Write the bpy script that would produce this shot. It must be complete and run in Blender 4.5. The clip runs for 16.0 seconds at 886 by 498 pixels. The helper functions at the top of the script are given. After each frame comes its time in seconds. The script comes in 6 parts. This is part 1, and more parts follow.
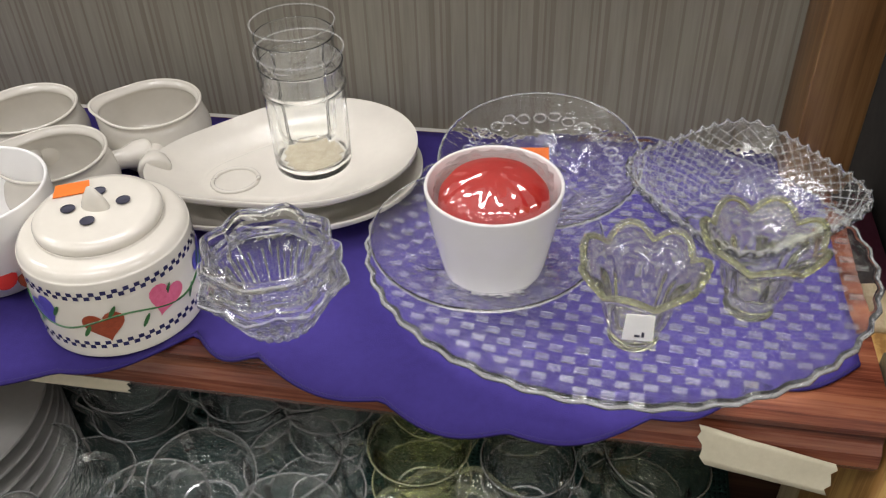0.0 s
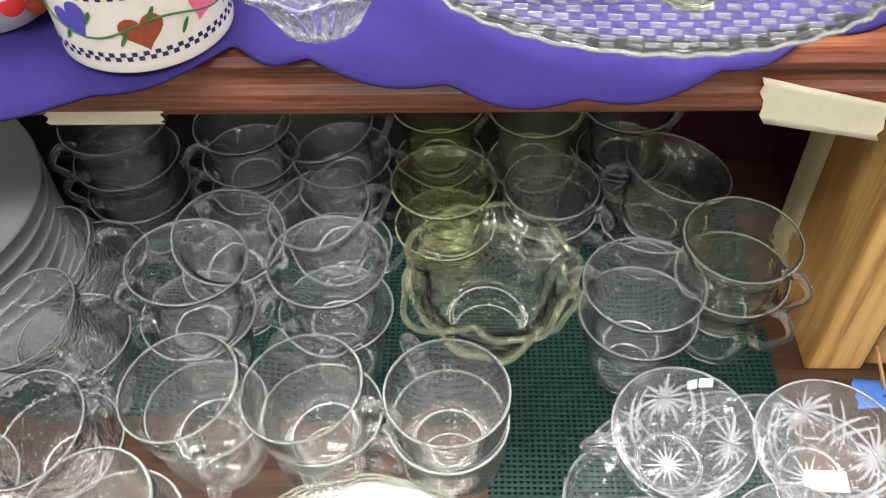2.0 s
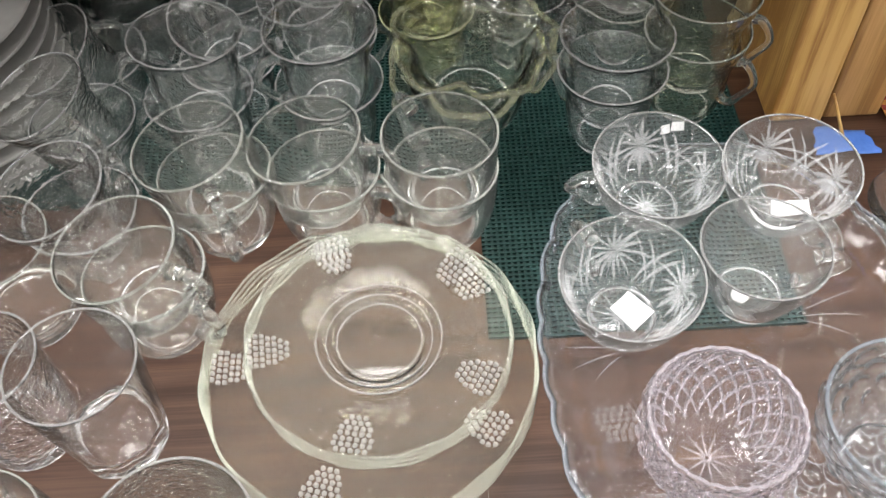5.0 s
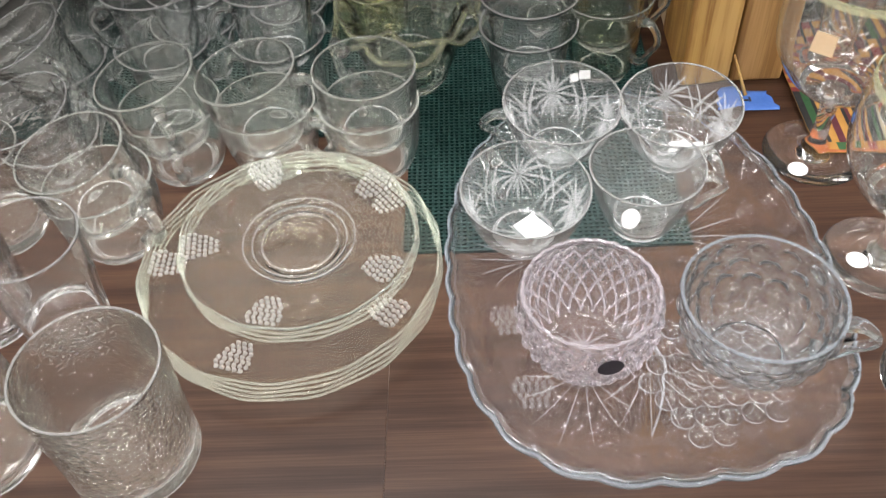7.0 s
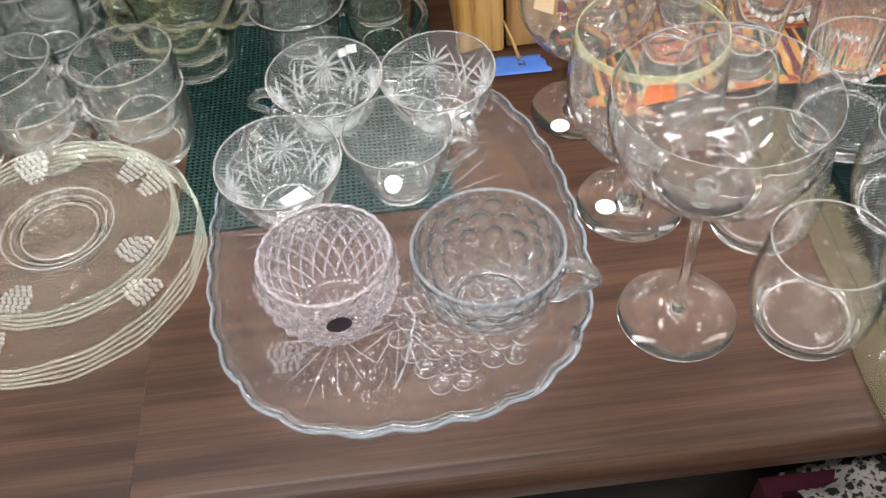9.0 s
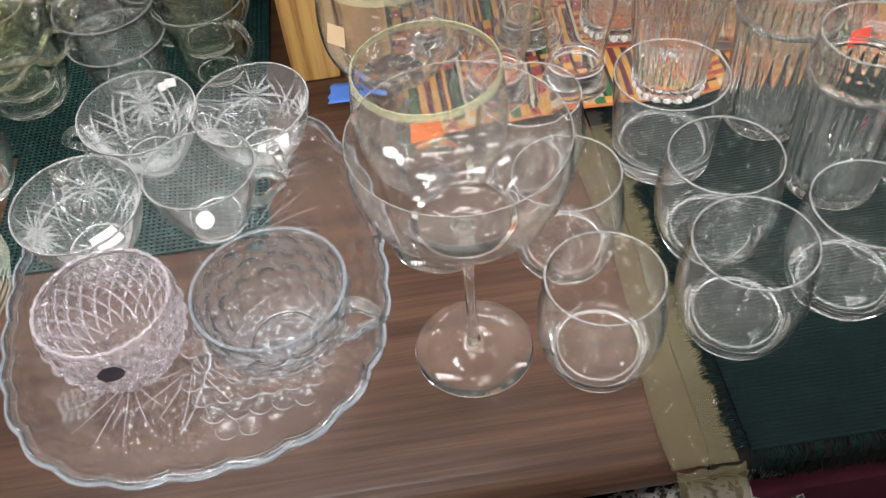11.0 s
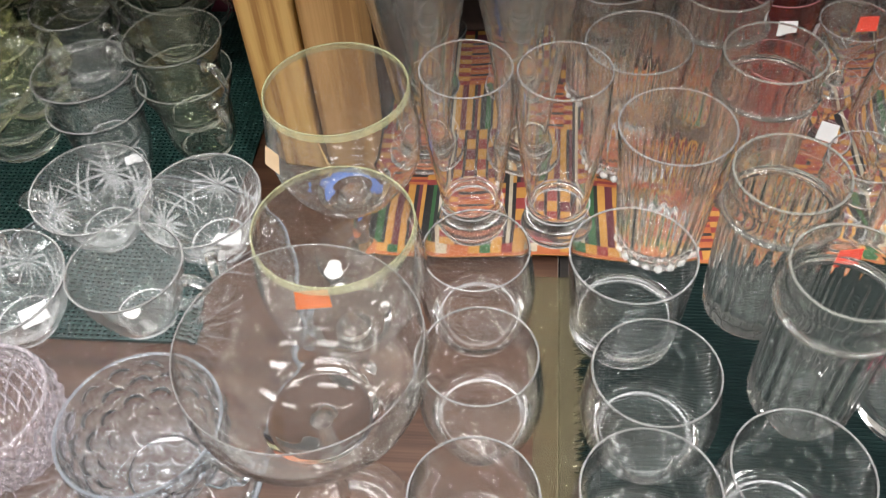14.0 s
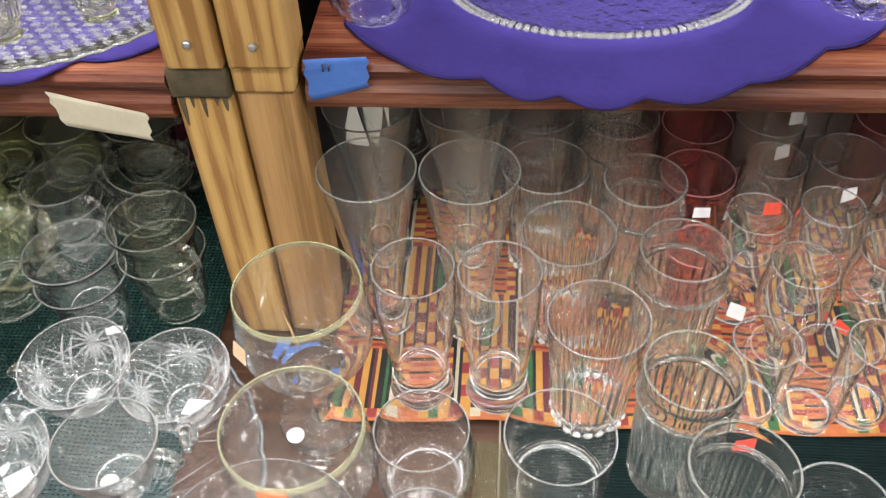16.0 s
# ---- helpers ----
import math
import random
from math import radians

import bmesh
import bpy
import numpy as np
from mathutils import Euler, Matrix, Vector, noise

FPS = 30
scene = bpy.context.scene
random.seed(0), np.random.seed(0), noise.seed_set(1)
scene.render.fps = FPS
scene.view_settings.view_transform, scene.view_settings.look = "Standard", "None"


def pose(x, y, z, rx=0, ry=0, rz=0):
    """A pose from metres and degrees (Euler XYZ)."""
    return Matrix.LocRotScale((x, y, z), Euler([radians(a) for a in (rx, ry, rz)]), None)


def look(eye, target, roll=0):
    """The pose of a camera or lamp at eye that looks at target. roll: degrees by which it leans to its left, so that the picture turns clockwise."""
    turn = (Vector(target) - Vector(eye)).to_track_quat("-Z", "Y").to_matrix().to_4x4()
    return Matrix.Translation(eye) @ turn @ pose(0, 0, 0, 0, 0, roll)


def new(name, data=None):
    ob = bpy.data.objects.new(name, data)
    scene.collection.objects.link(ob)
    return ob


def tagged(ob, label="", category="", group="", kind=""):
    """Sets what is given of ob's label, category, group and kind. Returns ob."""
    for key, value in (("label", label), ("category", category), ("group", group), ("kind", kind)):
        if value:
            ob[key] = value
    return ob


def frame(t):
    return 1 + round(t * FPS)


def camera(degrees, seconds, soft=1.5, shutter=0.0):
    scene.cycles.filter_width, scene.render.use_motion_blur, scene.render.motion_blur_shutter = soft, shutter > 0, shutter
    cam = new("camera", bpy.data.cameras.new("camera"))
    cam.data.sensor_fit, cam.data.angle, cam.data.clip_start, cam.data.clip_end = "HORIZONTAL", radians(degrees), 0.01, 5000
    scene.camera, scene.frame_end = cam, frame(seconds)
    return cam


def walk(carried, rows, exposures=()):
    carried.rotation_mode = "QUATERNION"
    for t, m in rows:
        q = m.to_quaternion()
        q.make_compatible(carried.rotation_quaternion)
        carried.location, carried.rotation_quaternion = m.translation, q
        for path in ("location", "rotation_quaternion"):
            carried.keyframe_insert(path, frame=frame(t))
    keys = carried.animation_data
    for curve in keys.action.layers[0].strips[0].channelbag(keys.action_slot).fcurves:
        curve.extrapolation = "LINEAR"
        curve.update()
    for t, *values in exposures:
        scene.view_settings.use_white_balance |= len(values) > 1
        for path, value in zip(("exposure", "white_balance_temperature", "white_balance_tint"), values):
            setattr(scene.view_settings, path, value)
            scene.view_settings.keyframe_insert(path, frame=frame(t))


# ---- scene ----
cam = camera(53.0, 16.0, soft=1.2)
scene.cycles.max_bounces, scene.cycles.transmission_bounces, scene.cycles.transparent_max_bounces = 128, 128, 96
PATH = [
    (0, (-0.14, -0.268, 0.539), (-0.438, 1.25, -0.728), -2.0),
    (0.5, (-0.148, -0.274, 0.516), (-0.424, 1.236, -0.766), -2.5),
    (1, (-0.162, -0.288, 0.493), (-0.378, 1.206, -0.819), -3.0),
    (1.5, (-0.188, -0.305, 0.481), (-0.301, 1.117, -0.921), -2.2),
    (2, (-0.207, -0.322, 0.476), (-0.281, 1.008, -1.016), -2.4),
    (2.5, (-0.219, -0.334, 0.469), (-0.251, 0.946, -1.068), -2.2),
    (3, (-0.222, -0.341, 0.464), (-0.247, 0.877, -1.122), -2.6),
    (3.5, (-0.218, -0.358, 0.46), (-0.245, 0.823, -1.154), -3.6),
    (4, (-0.221, -0.372, 0.456), (-0.242, 0.772, -1.186), -4.0),
    (6.5, (-0.184, -0.51, 0.423), (-0.224, 0.813, -1.076), -4.8),
    (7, (-0.154, -0.529, 0.424), (-0.232, 0.798, -1.07), -4.6),
    (7.5, (-0.127, -0.538, 0.421), (-0.226, 0.801, -1.061), -4.6),
    (8, (-0.098, -0.545, 0.417), (-0.206, 0.807, -1.053), -4.4),
    (8.5, (-0.072, -0.548, 0.417), (-0.161, 0.789, -1.068), -5.1),
    (9, (-0.04, -0.557, 0.417), (-0.007, 0.758, -1.089), -5.5),
    (9.5, (-0.01, -0.565, 0.42), (0.072, 0.744, -1.091), -6.3),
    (10, (0.01, -0.567, 0.423), (0.126, 0.744, -1.083), -5.9),
    (12.5, (0.18, -0.515, 0.414), (0.048, 0.786, -1.099), -6.2),
    (13, (0.198, -0.51, 0.416), (-0.005, 0.784, -1.096), -5.7),
    (13.5, (0.19, -0.481, 0.419), (-0.046, 0.803, -1.096), -5.6),
    (14, (0.186, -0.457, 0.445), (-0.008, 0.844, -1.061), -4.7),
    (14.5, (0.188, -0.441, 0.465), (0.047, 0.881, -1.029), -3.6),
    (15, (0.194, -0.433, 0.486), (0.063, 0.914, -0.987), -2.3),
    (15.5, (0.202, -0.425, 0.51), (0.044, 0.95, -0.933), -2.8),
    (16, (0.207, -0.442, 0.544), (0.064, 0.962, -0.873), -2.8),
]
EXPOSURES = [(0, -0.50), (0.5, -0.45), (1, -0.20), (1.5, 0.17), (2, 0.30), (2.5, 0.32), (3, 0.26), (3.5, 0.1), (6.5, -0.12), (8.5, -0.02), (10, -0.08), (13, -0.18), (14, -0.15), (15, 0.06), (16, 0.12)]
walk(cam, [(t, look(e, g, r)) for t, e, g, r in PATH], EXPOSURES)

# ---------------------------------------------------------------- world and lights
world = bpy.data.worlds.new("shop")
world.use_nodes = True
world.node_tree.nodes["Background"].inputs[0].default_value = (0.80, 0.78, 0.74, 1)
world.node_tree.nodes["Background"].inputs[1].default_value = 0.4
scene.world = world
LAMP_POWER = 21.0


def ceiling_lamp(x, y, z, power):
    """The light of one ceiling troffer with its diffuser, shining down."""
    data = bpy.data.lights.new("tube_light", "AREA")
    data.shape, data.size, data.size_y, data.energy = "RECTANGLE", 1.16, 0.24, power
    data.color = (1.0, 0.966, 0.980)
    ob = new("tube_light", data)
    ob.matrix_world = pose(x, y, z, 0, 0, 0)
    return ob


# One lamp is set by its reflections; the other five are added for fill.
LAMPS = [(x, y) for y in (-1.10, 0.30) for x in (-2.55, -0.45, 1.75)]
for lx, ly in LAMPS:
    ceiling_lamp(lx, ly, 2.10, LAMP_POWER)


# ---------------------------------------------------------------- materials


def nodes_of(name):
    m = bpy.data.materials.new(name)
    m.use_nodes = True
    nt = m.node_tree
    return m, nt, nt.nodes["Principled BSDF"]


def ramp(nt, stops):
    r = nt.nodes.new("ShaderNodeValToRGB")
    els = r.color_ramp.elements
    while len(els) < len(stops):
        els.new(0.5)
    for e, (p, c) in zip(els, stops):
        e.position, e.color = p, (*c, 1)
    return r


def coords(nt, scale=(1, 1, 1), kind="Object"):
    tc = nt.nodes.new("ShaderNodeTexCoord")
    mp = nt.nodes.new("ShaderNodeMapping")
    mp.inputs["Scale"].default_value = scale
    nt.links.new(tc.outputs[kind], mp.inputs[0])
    return mp.outputs[0]


def noise_tex(nt, vec, scale, detail=4, rough=0.55):
    n = nt.nodes.new("ShaderNodeTexNoise")
    n.inputs["Scale"].default_value, n.inputs["Detail"].default_value, n.inputs["Roughness"].default_value = scale, detail, rough
    nt.links.new(vec, n.inputs["Vector"])
    return n.outputs[0]


def bump(nt, bsdf, height, strength, distance):
    b = nt.nodes.new("ShaderNodeBump")
    b.inputs["Strength"].default_value, b.inputs["Distance"].default_value = strength, distance
    nt.links.new(height, b.inputs["Height"])
    nt.links.new(b.outputs[0], bsdf.inputs["Normal"])


def plain(name, a, b, rough, scale=60, bump_h=0.0, bump_scale=400, metal=0.0, coat=0.0):
    """Two close colours mottled at two scales, with a fine grain."""
    m, nt, p = nodes_of(name)
    v = coords(nt)
    mix = nt.nodes.new("ShaderNodeMath")
    mix.operation = "MULTIPLY_ADD"
    nt.links.new(noise_tex(nt, v, scale), mix.inputs[0])
    mix.inputs[1].default_value = 0.65
    sc = nt.nodes.new("ShaderNodeMath")
    sc.operation = "MULTIPLY"
    nt.links.new(noise_tex(nt, v, scale * 7), sc.inputs[0])
    sc.inputs[1].default_value = 0.35
    nt.links.new(sc.outputs[0], mix.inputs[2])
    r = ramp(nt, [(0.3, a), (0.7, b)])
    nt.links.new(mix.outputs[0], r.inputs[0])
    nt.links.new(r.outputs[0], p.inputs["Base Color"])
    p.inputs["Roughness"].default_value, p.inputs["Metallic"].default_value = rough, metal
    p.inputs["Coat Weight"].default_value = coat
    if bump_h:
        bump(nt, p, noise_tex(nt, v, bump_scale), 0.6, bump_h)
    return m


def wood(name, dark, mid, light, scale, rough, along="x", bump_h=0.0002, stretch=14, ring=0.0, spec=0.5):
    """Grain drawn out along one axis: broad bands, fine pores."""
    m, nt, p = nodes_of(name)
    s = {"x": (1 / stretch, 1, 1), "y": (1, 1 / stretch, 1), "z": (1, 1, 1 / stretch)}[along]
    v = coords(nt, s)
    broad = noise_tex(nt, v, scale, 6, 0.62)
    fine = noise_tex(nt, coords(nt, tuple(q * (0.35 if q < 1 else 1) for q in s)), scale * 9, 3, 0.6)
    ad = nt.nodes.new("ShaderNodeMath")
    ad.operation = "MULTIPLY_ADD"
    nt.links.new(fine, ad.inputs[0])
    ad.inputs[1].default_value = 0.38
    nt.links.new(broad, ad.inputs[2])
    src = ad.outputs[0]
    if ring:
        w = nt.nodes.new("ShaderNodeTexWave")
        w.wave_type, w.bands_direction = "BANDS", "X"
        w.inputs["Scale"].default_value, w.inputs["Distortion"].default_value = ring, 5.0
        w.inputs["Detail"].default_value, w.inputs["Detail Scale"].default_value = 2.0, 0.8
        nt.links.new(v, w.inputs["Vector"])
        ad2 = nt.nodes.new("ShaderNodeMath")
        ad2.operation = "MULTIPLY_ADD"
        nt.links.new(w.outputs[1], ad2.inputs[0])
        ad2.inputs[1].default_value = 0.24
        nt.links.new(src, ad2.inputs[2])
        src = ad2.outputs[0]
    c0 = 0.12 if ring else 0.0
    r = ramp(nt, [(0.56 + c0, dark), (0.69 + c0, mid), (0.84 + c0, light)])
    nt.links.new(src, r.inputs[0])
    nt.links.new(r.outputs[0], p.inputs["Base Color"])
    p.inputs["Roughness"].default_value = rough
    bump(nt, p, src, 0.5, bump_h)
    p.inputs["Specular IOR Level"].default_value = spec
    return m


def glass(name, tint=(1, 1, 1), rough=0.0, relief=0.0, relief_scale=55, kind="noise", veil=0.006, ior=1.50):
    """Clear solid glass, smooth or with a pressed relief, and a painted whitish veil."""
    m = bpy.data.materials.new(name)
    m.use_nodes = True
    nt = m.node_tree
    nt.nodes.remove(nt.nodes["Principled BSDF"])
    g = nt.nodes.new("ShaderNodeBsdfGlass")
    g.inputs["Color"].default_value, g.inputs["IOR"].default_value = (*tint, 1), ior
    g.inputs["Roughness"].default_value = rough
    v = coords(nt)
    h = None
    if kind == "cells":
        t = nt.nodes.new("ShaderNodeTexVoronoi")
        t.feature = "DISTANCE_TO_EDGE"
        t.inputs["Scale"].default_value = relief_scale
        nt.links.new(v, t.inputs["Vector"])
        h = t.outputs[0]
    elif relief:
        h = noise_tex(nt, v, relief_scale, 2)
    if h is not None:
        b = nt.nodes.new("ShaderNodeBump")
        b.inputs["Strength"].default_value, b.inputs["Distance"].default_value = 0.8, relief
        nt.links.new(h, b.inputs["Height"])
        nt.links.new(b.outputs[0], g.inputs["Normal"])
    # White diffuse share stands in for bright reflections in the glass.
    df = nt.nodes.new("ShaderNodeBsdfDiffuse")
    df.inputs["Color"].default_value = (0.82, 0.82, 0.80, 1)
    mx = nt.nodes.new("ShaderNodeMixShader")
    mx.inputs[0].default_value = veil
    nt.links.new(g.outputs[0], mx.inputs[1])
    nt.links.new(df.outputs[0], mx.inputs[2])
    nt.links.new(mx.outputs[0], nt.nodes["Material Output"].inputs["Surface"])
    return m


CLEAR = glass("clear_glass", (0.995, 0.998, 0.995), veil=0.012)
GREENISH = glass("greenish_glass", (0.99, 0.994, 0.982), veil=0.017, ior=1.52)
CUP_GLASS = glass("heavy_cup_glass", (0.995, 0.998, 0.995), veil=0.040, ior=1.54)
TRAY_GLASS = glass("bluish_tray_glass", (0.978, 0.990, 0.999), veil=0.011)
THICK = glass("thick_pressed_glass", (0.990, 0.996, 0.990), veil=0.018)
PLATE_GLASS = glass("thin_plate_glass", (0.994, 0.995, 0.990), veil=0.006, ior=1.32)
PLATE_UNDER = glass("stacked_plate_glass", (0.992, 0.994, 0.986), veil=0.003, ior=1.10)
OLIVE = glass("grey_green_glass", (0.965, 0.97, 0.93), relief=0.0004, relief_scale=90)
YELLOW = glass("yellow_glass", (0.98, 0.98, 0.86), veil=0.008)
YELLOW_RIM = glass("pale_yellow_glass", (0.97, 0.975, 0.88), veil=0.020)
OLIVE_CLEAR = glass("faint_olive_glass", (0.985, 0.99, 0.96))
PINK = glass("pinkish_cut_glass", (0.992, 0.98, 0.992), veil=0.022)
BLUE_TINT = glass("bluish_glass", (0.965, 0.986, 1.0), veil=0.020)
OLIVE_LIP = glass("olive_lip_glass", (0.93, 0.94, 0.74), veil=0.06)
RED_GLASS = glass("red_glass", (0.96, 0.78, 0.79))
SMOKE = glass("smoky_glass", (0.88, 0.84, 0.82))
FROST = glass("frosted_relief_glass", (0.97, 0.975, 0.97), rough=0.22, veil=0.030)
CRACKLE = glass("crackle_glass", (0.985, 0.99, 0.975), relief=0.0006, relief_scale=300, kind="cells", veil=0.016)
STIPPLE = glass("stippled_glass", (0.99, 0.995, 0.99), relief=0.0008, relief_scale=260)
PRESSED = glass("pressed_pattern_glass", (0.995, 0.995, 0.995), relief=0.0012, relief_scale=130)



def part_clear(name, colour, alpha, rough=0.14):
    """Part-clear colour that paints the brightness of glass edges and cuts; also tape and bands."""
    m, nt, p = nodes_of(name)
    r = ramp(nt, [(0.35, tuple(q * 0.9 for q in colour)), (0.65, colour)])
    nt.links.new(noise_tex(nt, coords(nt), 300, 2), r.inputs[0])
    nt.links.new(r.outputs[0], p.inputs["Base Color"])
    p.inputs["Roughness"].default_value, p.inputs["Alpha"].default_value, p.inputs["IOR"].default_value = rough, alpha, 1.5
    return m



# Pale colours paint the bright lines of glass rims, cuts and reliefs.
EDGE = part_clear("painted_edge_glint", (0.84, 0.85, 0.83), 0.17)
EDGE_GREEN = part_clear("greenish_edge_glint", (0.78, 0.82, 0.72), 0.17)
EDGE_BLUE = part_clear("bluish_edge_glint", (0.58, 0.66, 0.74), 0.17)
EDGE_PLATE = part_clear("plate_edge_glint", (0.66, 0.71, 0.58), 0.15)
BEAD = part_clear("raised_drop_glint", (0.86, 0.87, 0.84), 0.33)
TRAY_LINE = part_clear("relief_edge_glint", (0.80, 0.84, 0.88), 0.17, 0.12)
EDGE_YELLOW = part_clear("yellowish_edge_glint", (0.62, 0.64, 0.38), 0.40)
PALE_BAND = part_clear("pale_yellow_band", (0.66, 0.66, 0.36), 0.30)
EDGE_RED = part_clear("red_edge_glint", (0.66, 0.30, 0.30), 0.6)
CUT = part_clear("cut_line_glint", (0.92, 0.94, 0.94), 0.15, 0.18)
STAR_CUT = part_clear("star_cut_glint", (0.93, 0.95, 0.95), 0.25, 0.12)
CUT_PINK = part_clear("pinkish_cut_glint", (0.92, 0.86, 0.91), 0.17, 0.2)
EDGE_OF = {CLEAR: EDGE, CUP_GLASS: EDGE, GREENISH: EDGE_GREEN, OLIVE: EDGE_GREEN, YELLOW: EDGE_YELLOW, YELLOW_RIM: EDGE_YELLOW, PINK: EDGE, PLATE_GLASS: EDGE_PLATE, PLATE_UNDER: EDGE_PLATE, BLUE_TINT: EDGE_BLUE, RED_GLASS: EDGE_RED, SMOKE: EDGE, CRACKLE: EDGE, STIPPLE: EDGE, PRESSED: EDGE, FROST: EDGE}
LAMINATE = wood("walnut_laminate", (0.034, 0.0155, 0.0088), (0.054, 0.0262, 0.0152), (0.078, 0.041, 0.0245), 84, 0.34, "x", 0.00004, 26, spec=0.30)
LAMINATE_B = wood("walnut_laminate_second_board", (0.030, 0.0138, 0.0078), (0.048, 0.0232, 0.0135), (0.070, 0.037, 0.022), 88, 0.36, "x", 0.00004, 26, spec=0.30)
PINE = wood("pine_board", (0.33, 0.165, 0.042), (0.51, 0.300, 0.088), (0.60, 0.375, 0.125), 60, 0.5, "z", 0.0002, 12, ring=26)
PINE_B = wood("planed_board", (0.27, 0.140, 0.044), (0.40, 0.225, 0.078), (0.48, 0.280, 0.108), 75, 0.5, "z", 0.0002, 18, ring=10)
PALE_PINE = wood("pale_whitewood", (0.36, 0.27, 0.15), (0.46, 0.36, 0.21), (0.54, 0.43, 0.27), 60, 0.55, "z", 0.0002, 16)
CHERRY = wood("cherry_stained_wood", (0.065, 0.014, 0.008), (0.15, 0.042, 0.021), (0.25, 0.092, 0.046), 70, 0.26, "x", 0.0001, 14)
CHERRY_SIDE = wood("brown_stained_panel", (0.075, 0.032, 0.011), (0.145, 0.070, 0.024), (0.21, 0.112, 0.044), 55, 0.4, "z", 0.0001, 14)
DARK_BLOCK = plain("weathered_dark_paint", (0.045, 0.040, 0.022), (0.13, 0.095, 0.045), 0.6, 120, 0.0004, 300)
MAROON = plain("maroon_cloth", (0.030, 0.006, 0.012), (0.055, 0.012, 0.022), 0.9, 30, 0.0004, 900)
BROWN_CLOTH = plain("dark_brown_cloth", (0.045, 0.026, 0.020), (0.080, 0.048, 0.036), 0.9, 40, 0.0003, 900)
BLACKISH = plain("near_black", (0.012, 0.011, 0.010), (0.026, 0.022, 0.020), 0.8, 25)
FELT = plain("blue_felt", (0.036, 0.025, 0.135), (0.048, 0.035, 0.178), 0.95, 35, 0.0003, 1800)
STITCH = plain("blue_stitching", (0.024, 0.016, 0.10), (0.034, 0.024, 0.14), 0.9, 200)
WHITE = plain("white_glazed_ceramic", (0.80, 0.79, 0.77), (0.84, 0.83, 0.81), 0.18, 20, 0, 400, 0, 0.3)
CREAM = plain("cream_glazed_ceramic", (0.70, 0.665, 0.58), (0.76, 0.72, 0.64), 0.2, 22, 0, 400, 0, 0.3)
GREYWHITE = plain("off_white_stoneware", (0.54, 0.51, 0.45), (0.60, 0.57, 0.50), 0.22, 22, 0, 400, 0, 0.3)
PLATEGREY = plain("grey_glass_plate", (0.27, 0.265, 0.25), (0.33, 0.325, 0.305), 0.2, 22)
CRIMSON = plain("crimson_paint", (0.20, 0.006, 0.03), (0.36, 0.015, 0.06), 0.35, 300)
WAX = plain("red_candle_wax", (0.46, 0.012, 0.012), (0.60, 0.03, 0.025), 0.55, 40)
FILM = bpy.data.materials.new("wrinkled_plastic_film")
FILM.use_nodes = True
_nt = FILM.node_tree
_nt.nodes.remove(_nt.nodes["Principled BSDF"])
_mx, _tr, _gl = (_nt.nodes.new(k) for k in ("ShaderNodeMixShader", "ShaderNodeBsdfTransparent", "ShaderNodeBsdfGlossy"))
_mx.inputs[0].default_value, _gl.inputs["Roughness"].default_value = 0.26, 0.10
_nt.links.new(_tr.outputs[0], _mx.inputs[1])
_nt.links.new(_gl.outputs[0], _mx.inputs[2])
_nt.links.new(_mx.outputs[0], _nt.nodes["Material Output"].inputs["Surface"])
MASKING = plain("masking_tape", (0.58, 0.53, 0.38), (0.68, 0.63, 0.47), 0.6, 60, 0.0002, 500)
BLUETAPE = plain("blue_painters_tape", (0.05, 0.155, 0.52), (0.085, 0.21, 0.62), 0.6, 60, 0.0002, 600)
RESIDUE = plain("dried_residue", (0.20, 0.17, 0.11), (0.42, 0.37, 0.26), 0.8, 220)
PAPER = plain("white_paper", (0.80, 0.80, 0.79), (0.86, 0.86, 0.85), 0.7, 40)
ORANGE = plain("orange_sticker", (0.85, 0.17, 0.02), (0.92, 0.22, 0.03), 0.55, 60)
REDST = plain("red_orange_sticker", (0.82, 0.06, 0.03), (0.90, 0.085, 0.04), 0.55, 60)
MANILA = plain("tan_price_sticker", (0.78, 0.56, 0.33), (0.84, 0.63, 0.40), 0.6, 60)
BLACKST = plain("black_sticker", (0.015, 0.013, 0.02), (0.035, 0.03, 0.04), 0.35, 200)
INK = plain("dark_ink", (0.03, 0.03, 0.05), (0.06, 0.06, 0.09), 0.6)
NAVY = plain("navy_glaze", (0.020, 0.020, 0.075), (0.035, 0.035, 0.12), 0.25, 150)
RUST = plain("rust_red_glaze", (0.22, 0.035, 0.012), (0.36, 0.07, 0.025), 0.3, 450)
PINKG = plain("pink_glaze", (0.62, 0.10, 0.20), (0.74, 0.17, 0.29), 0.3, 450)
BLUEG = plain("blue_violet_glaze", (0.06, 0.055, 0.32), (0.11, 0.095, 0.46), 0.3, 450)
LEAFG = plain("green_glaze", (0.025, 0.10, 0.03), (0.05, 0.18, 0.05), 0.3, 300)
MATG = plain("green_mesh_vinyl", (0.006, 0.022, 0.019), (0.011, 0.037, 0.032), 0.5, 60, 0.0002, 700)
MATDARK = plain("near_black_sheet", (0.002, 0.004, 0.004), (0.004, 0.008, 0.007), 0.8, 60)
RIBG = plain("dark_green_ribbed_mat", (0.003, 0.008, 0.0078), (0.006, 0.016, 0.015), 0.75, 60, 0.0003, 900)
CLEARTAPE = part_clear("yellowed_packing_tape", (0.15, 0.13, 0.070), 0.32, 0.12)
STEEL = plain("zinc_screw", (0.55, 0.55, 0.56), (0.66, 0.66, 0.67), 0.3, 200, 0, 400, 1.0)
WALLP = plain("plaster_wall", (0.66, 0.64, 0.59), (0.74, 0.72, 0.67), 0.85, 8, 0.0003, 300)
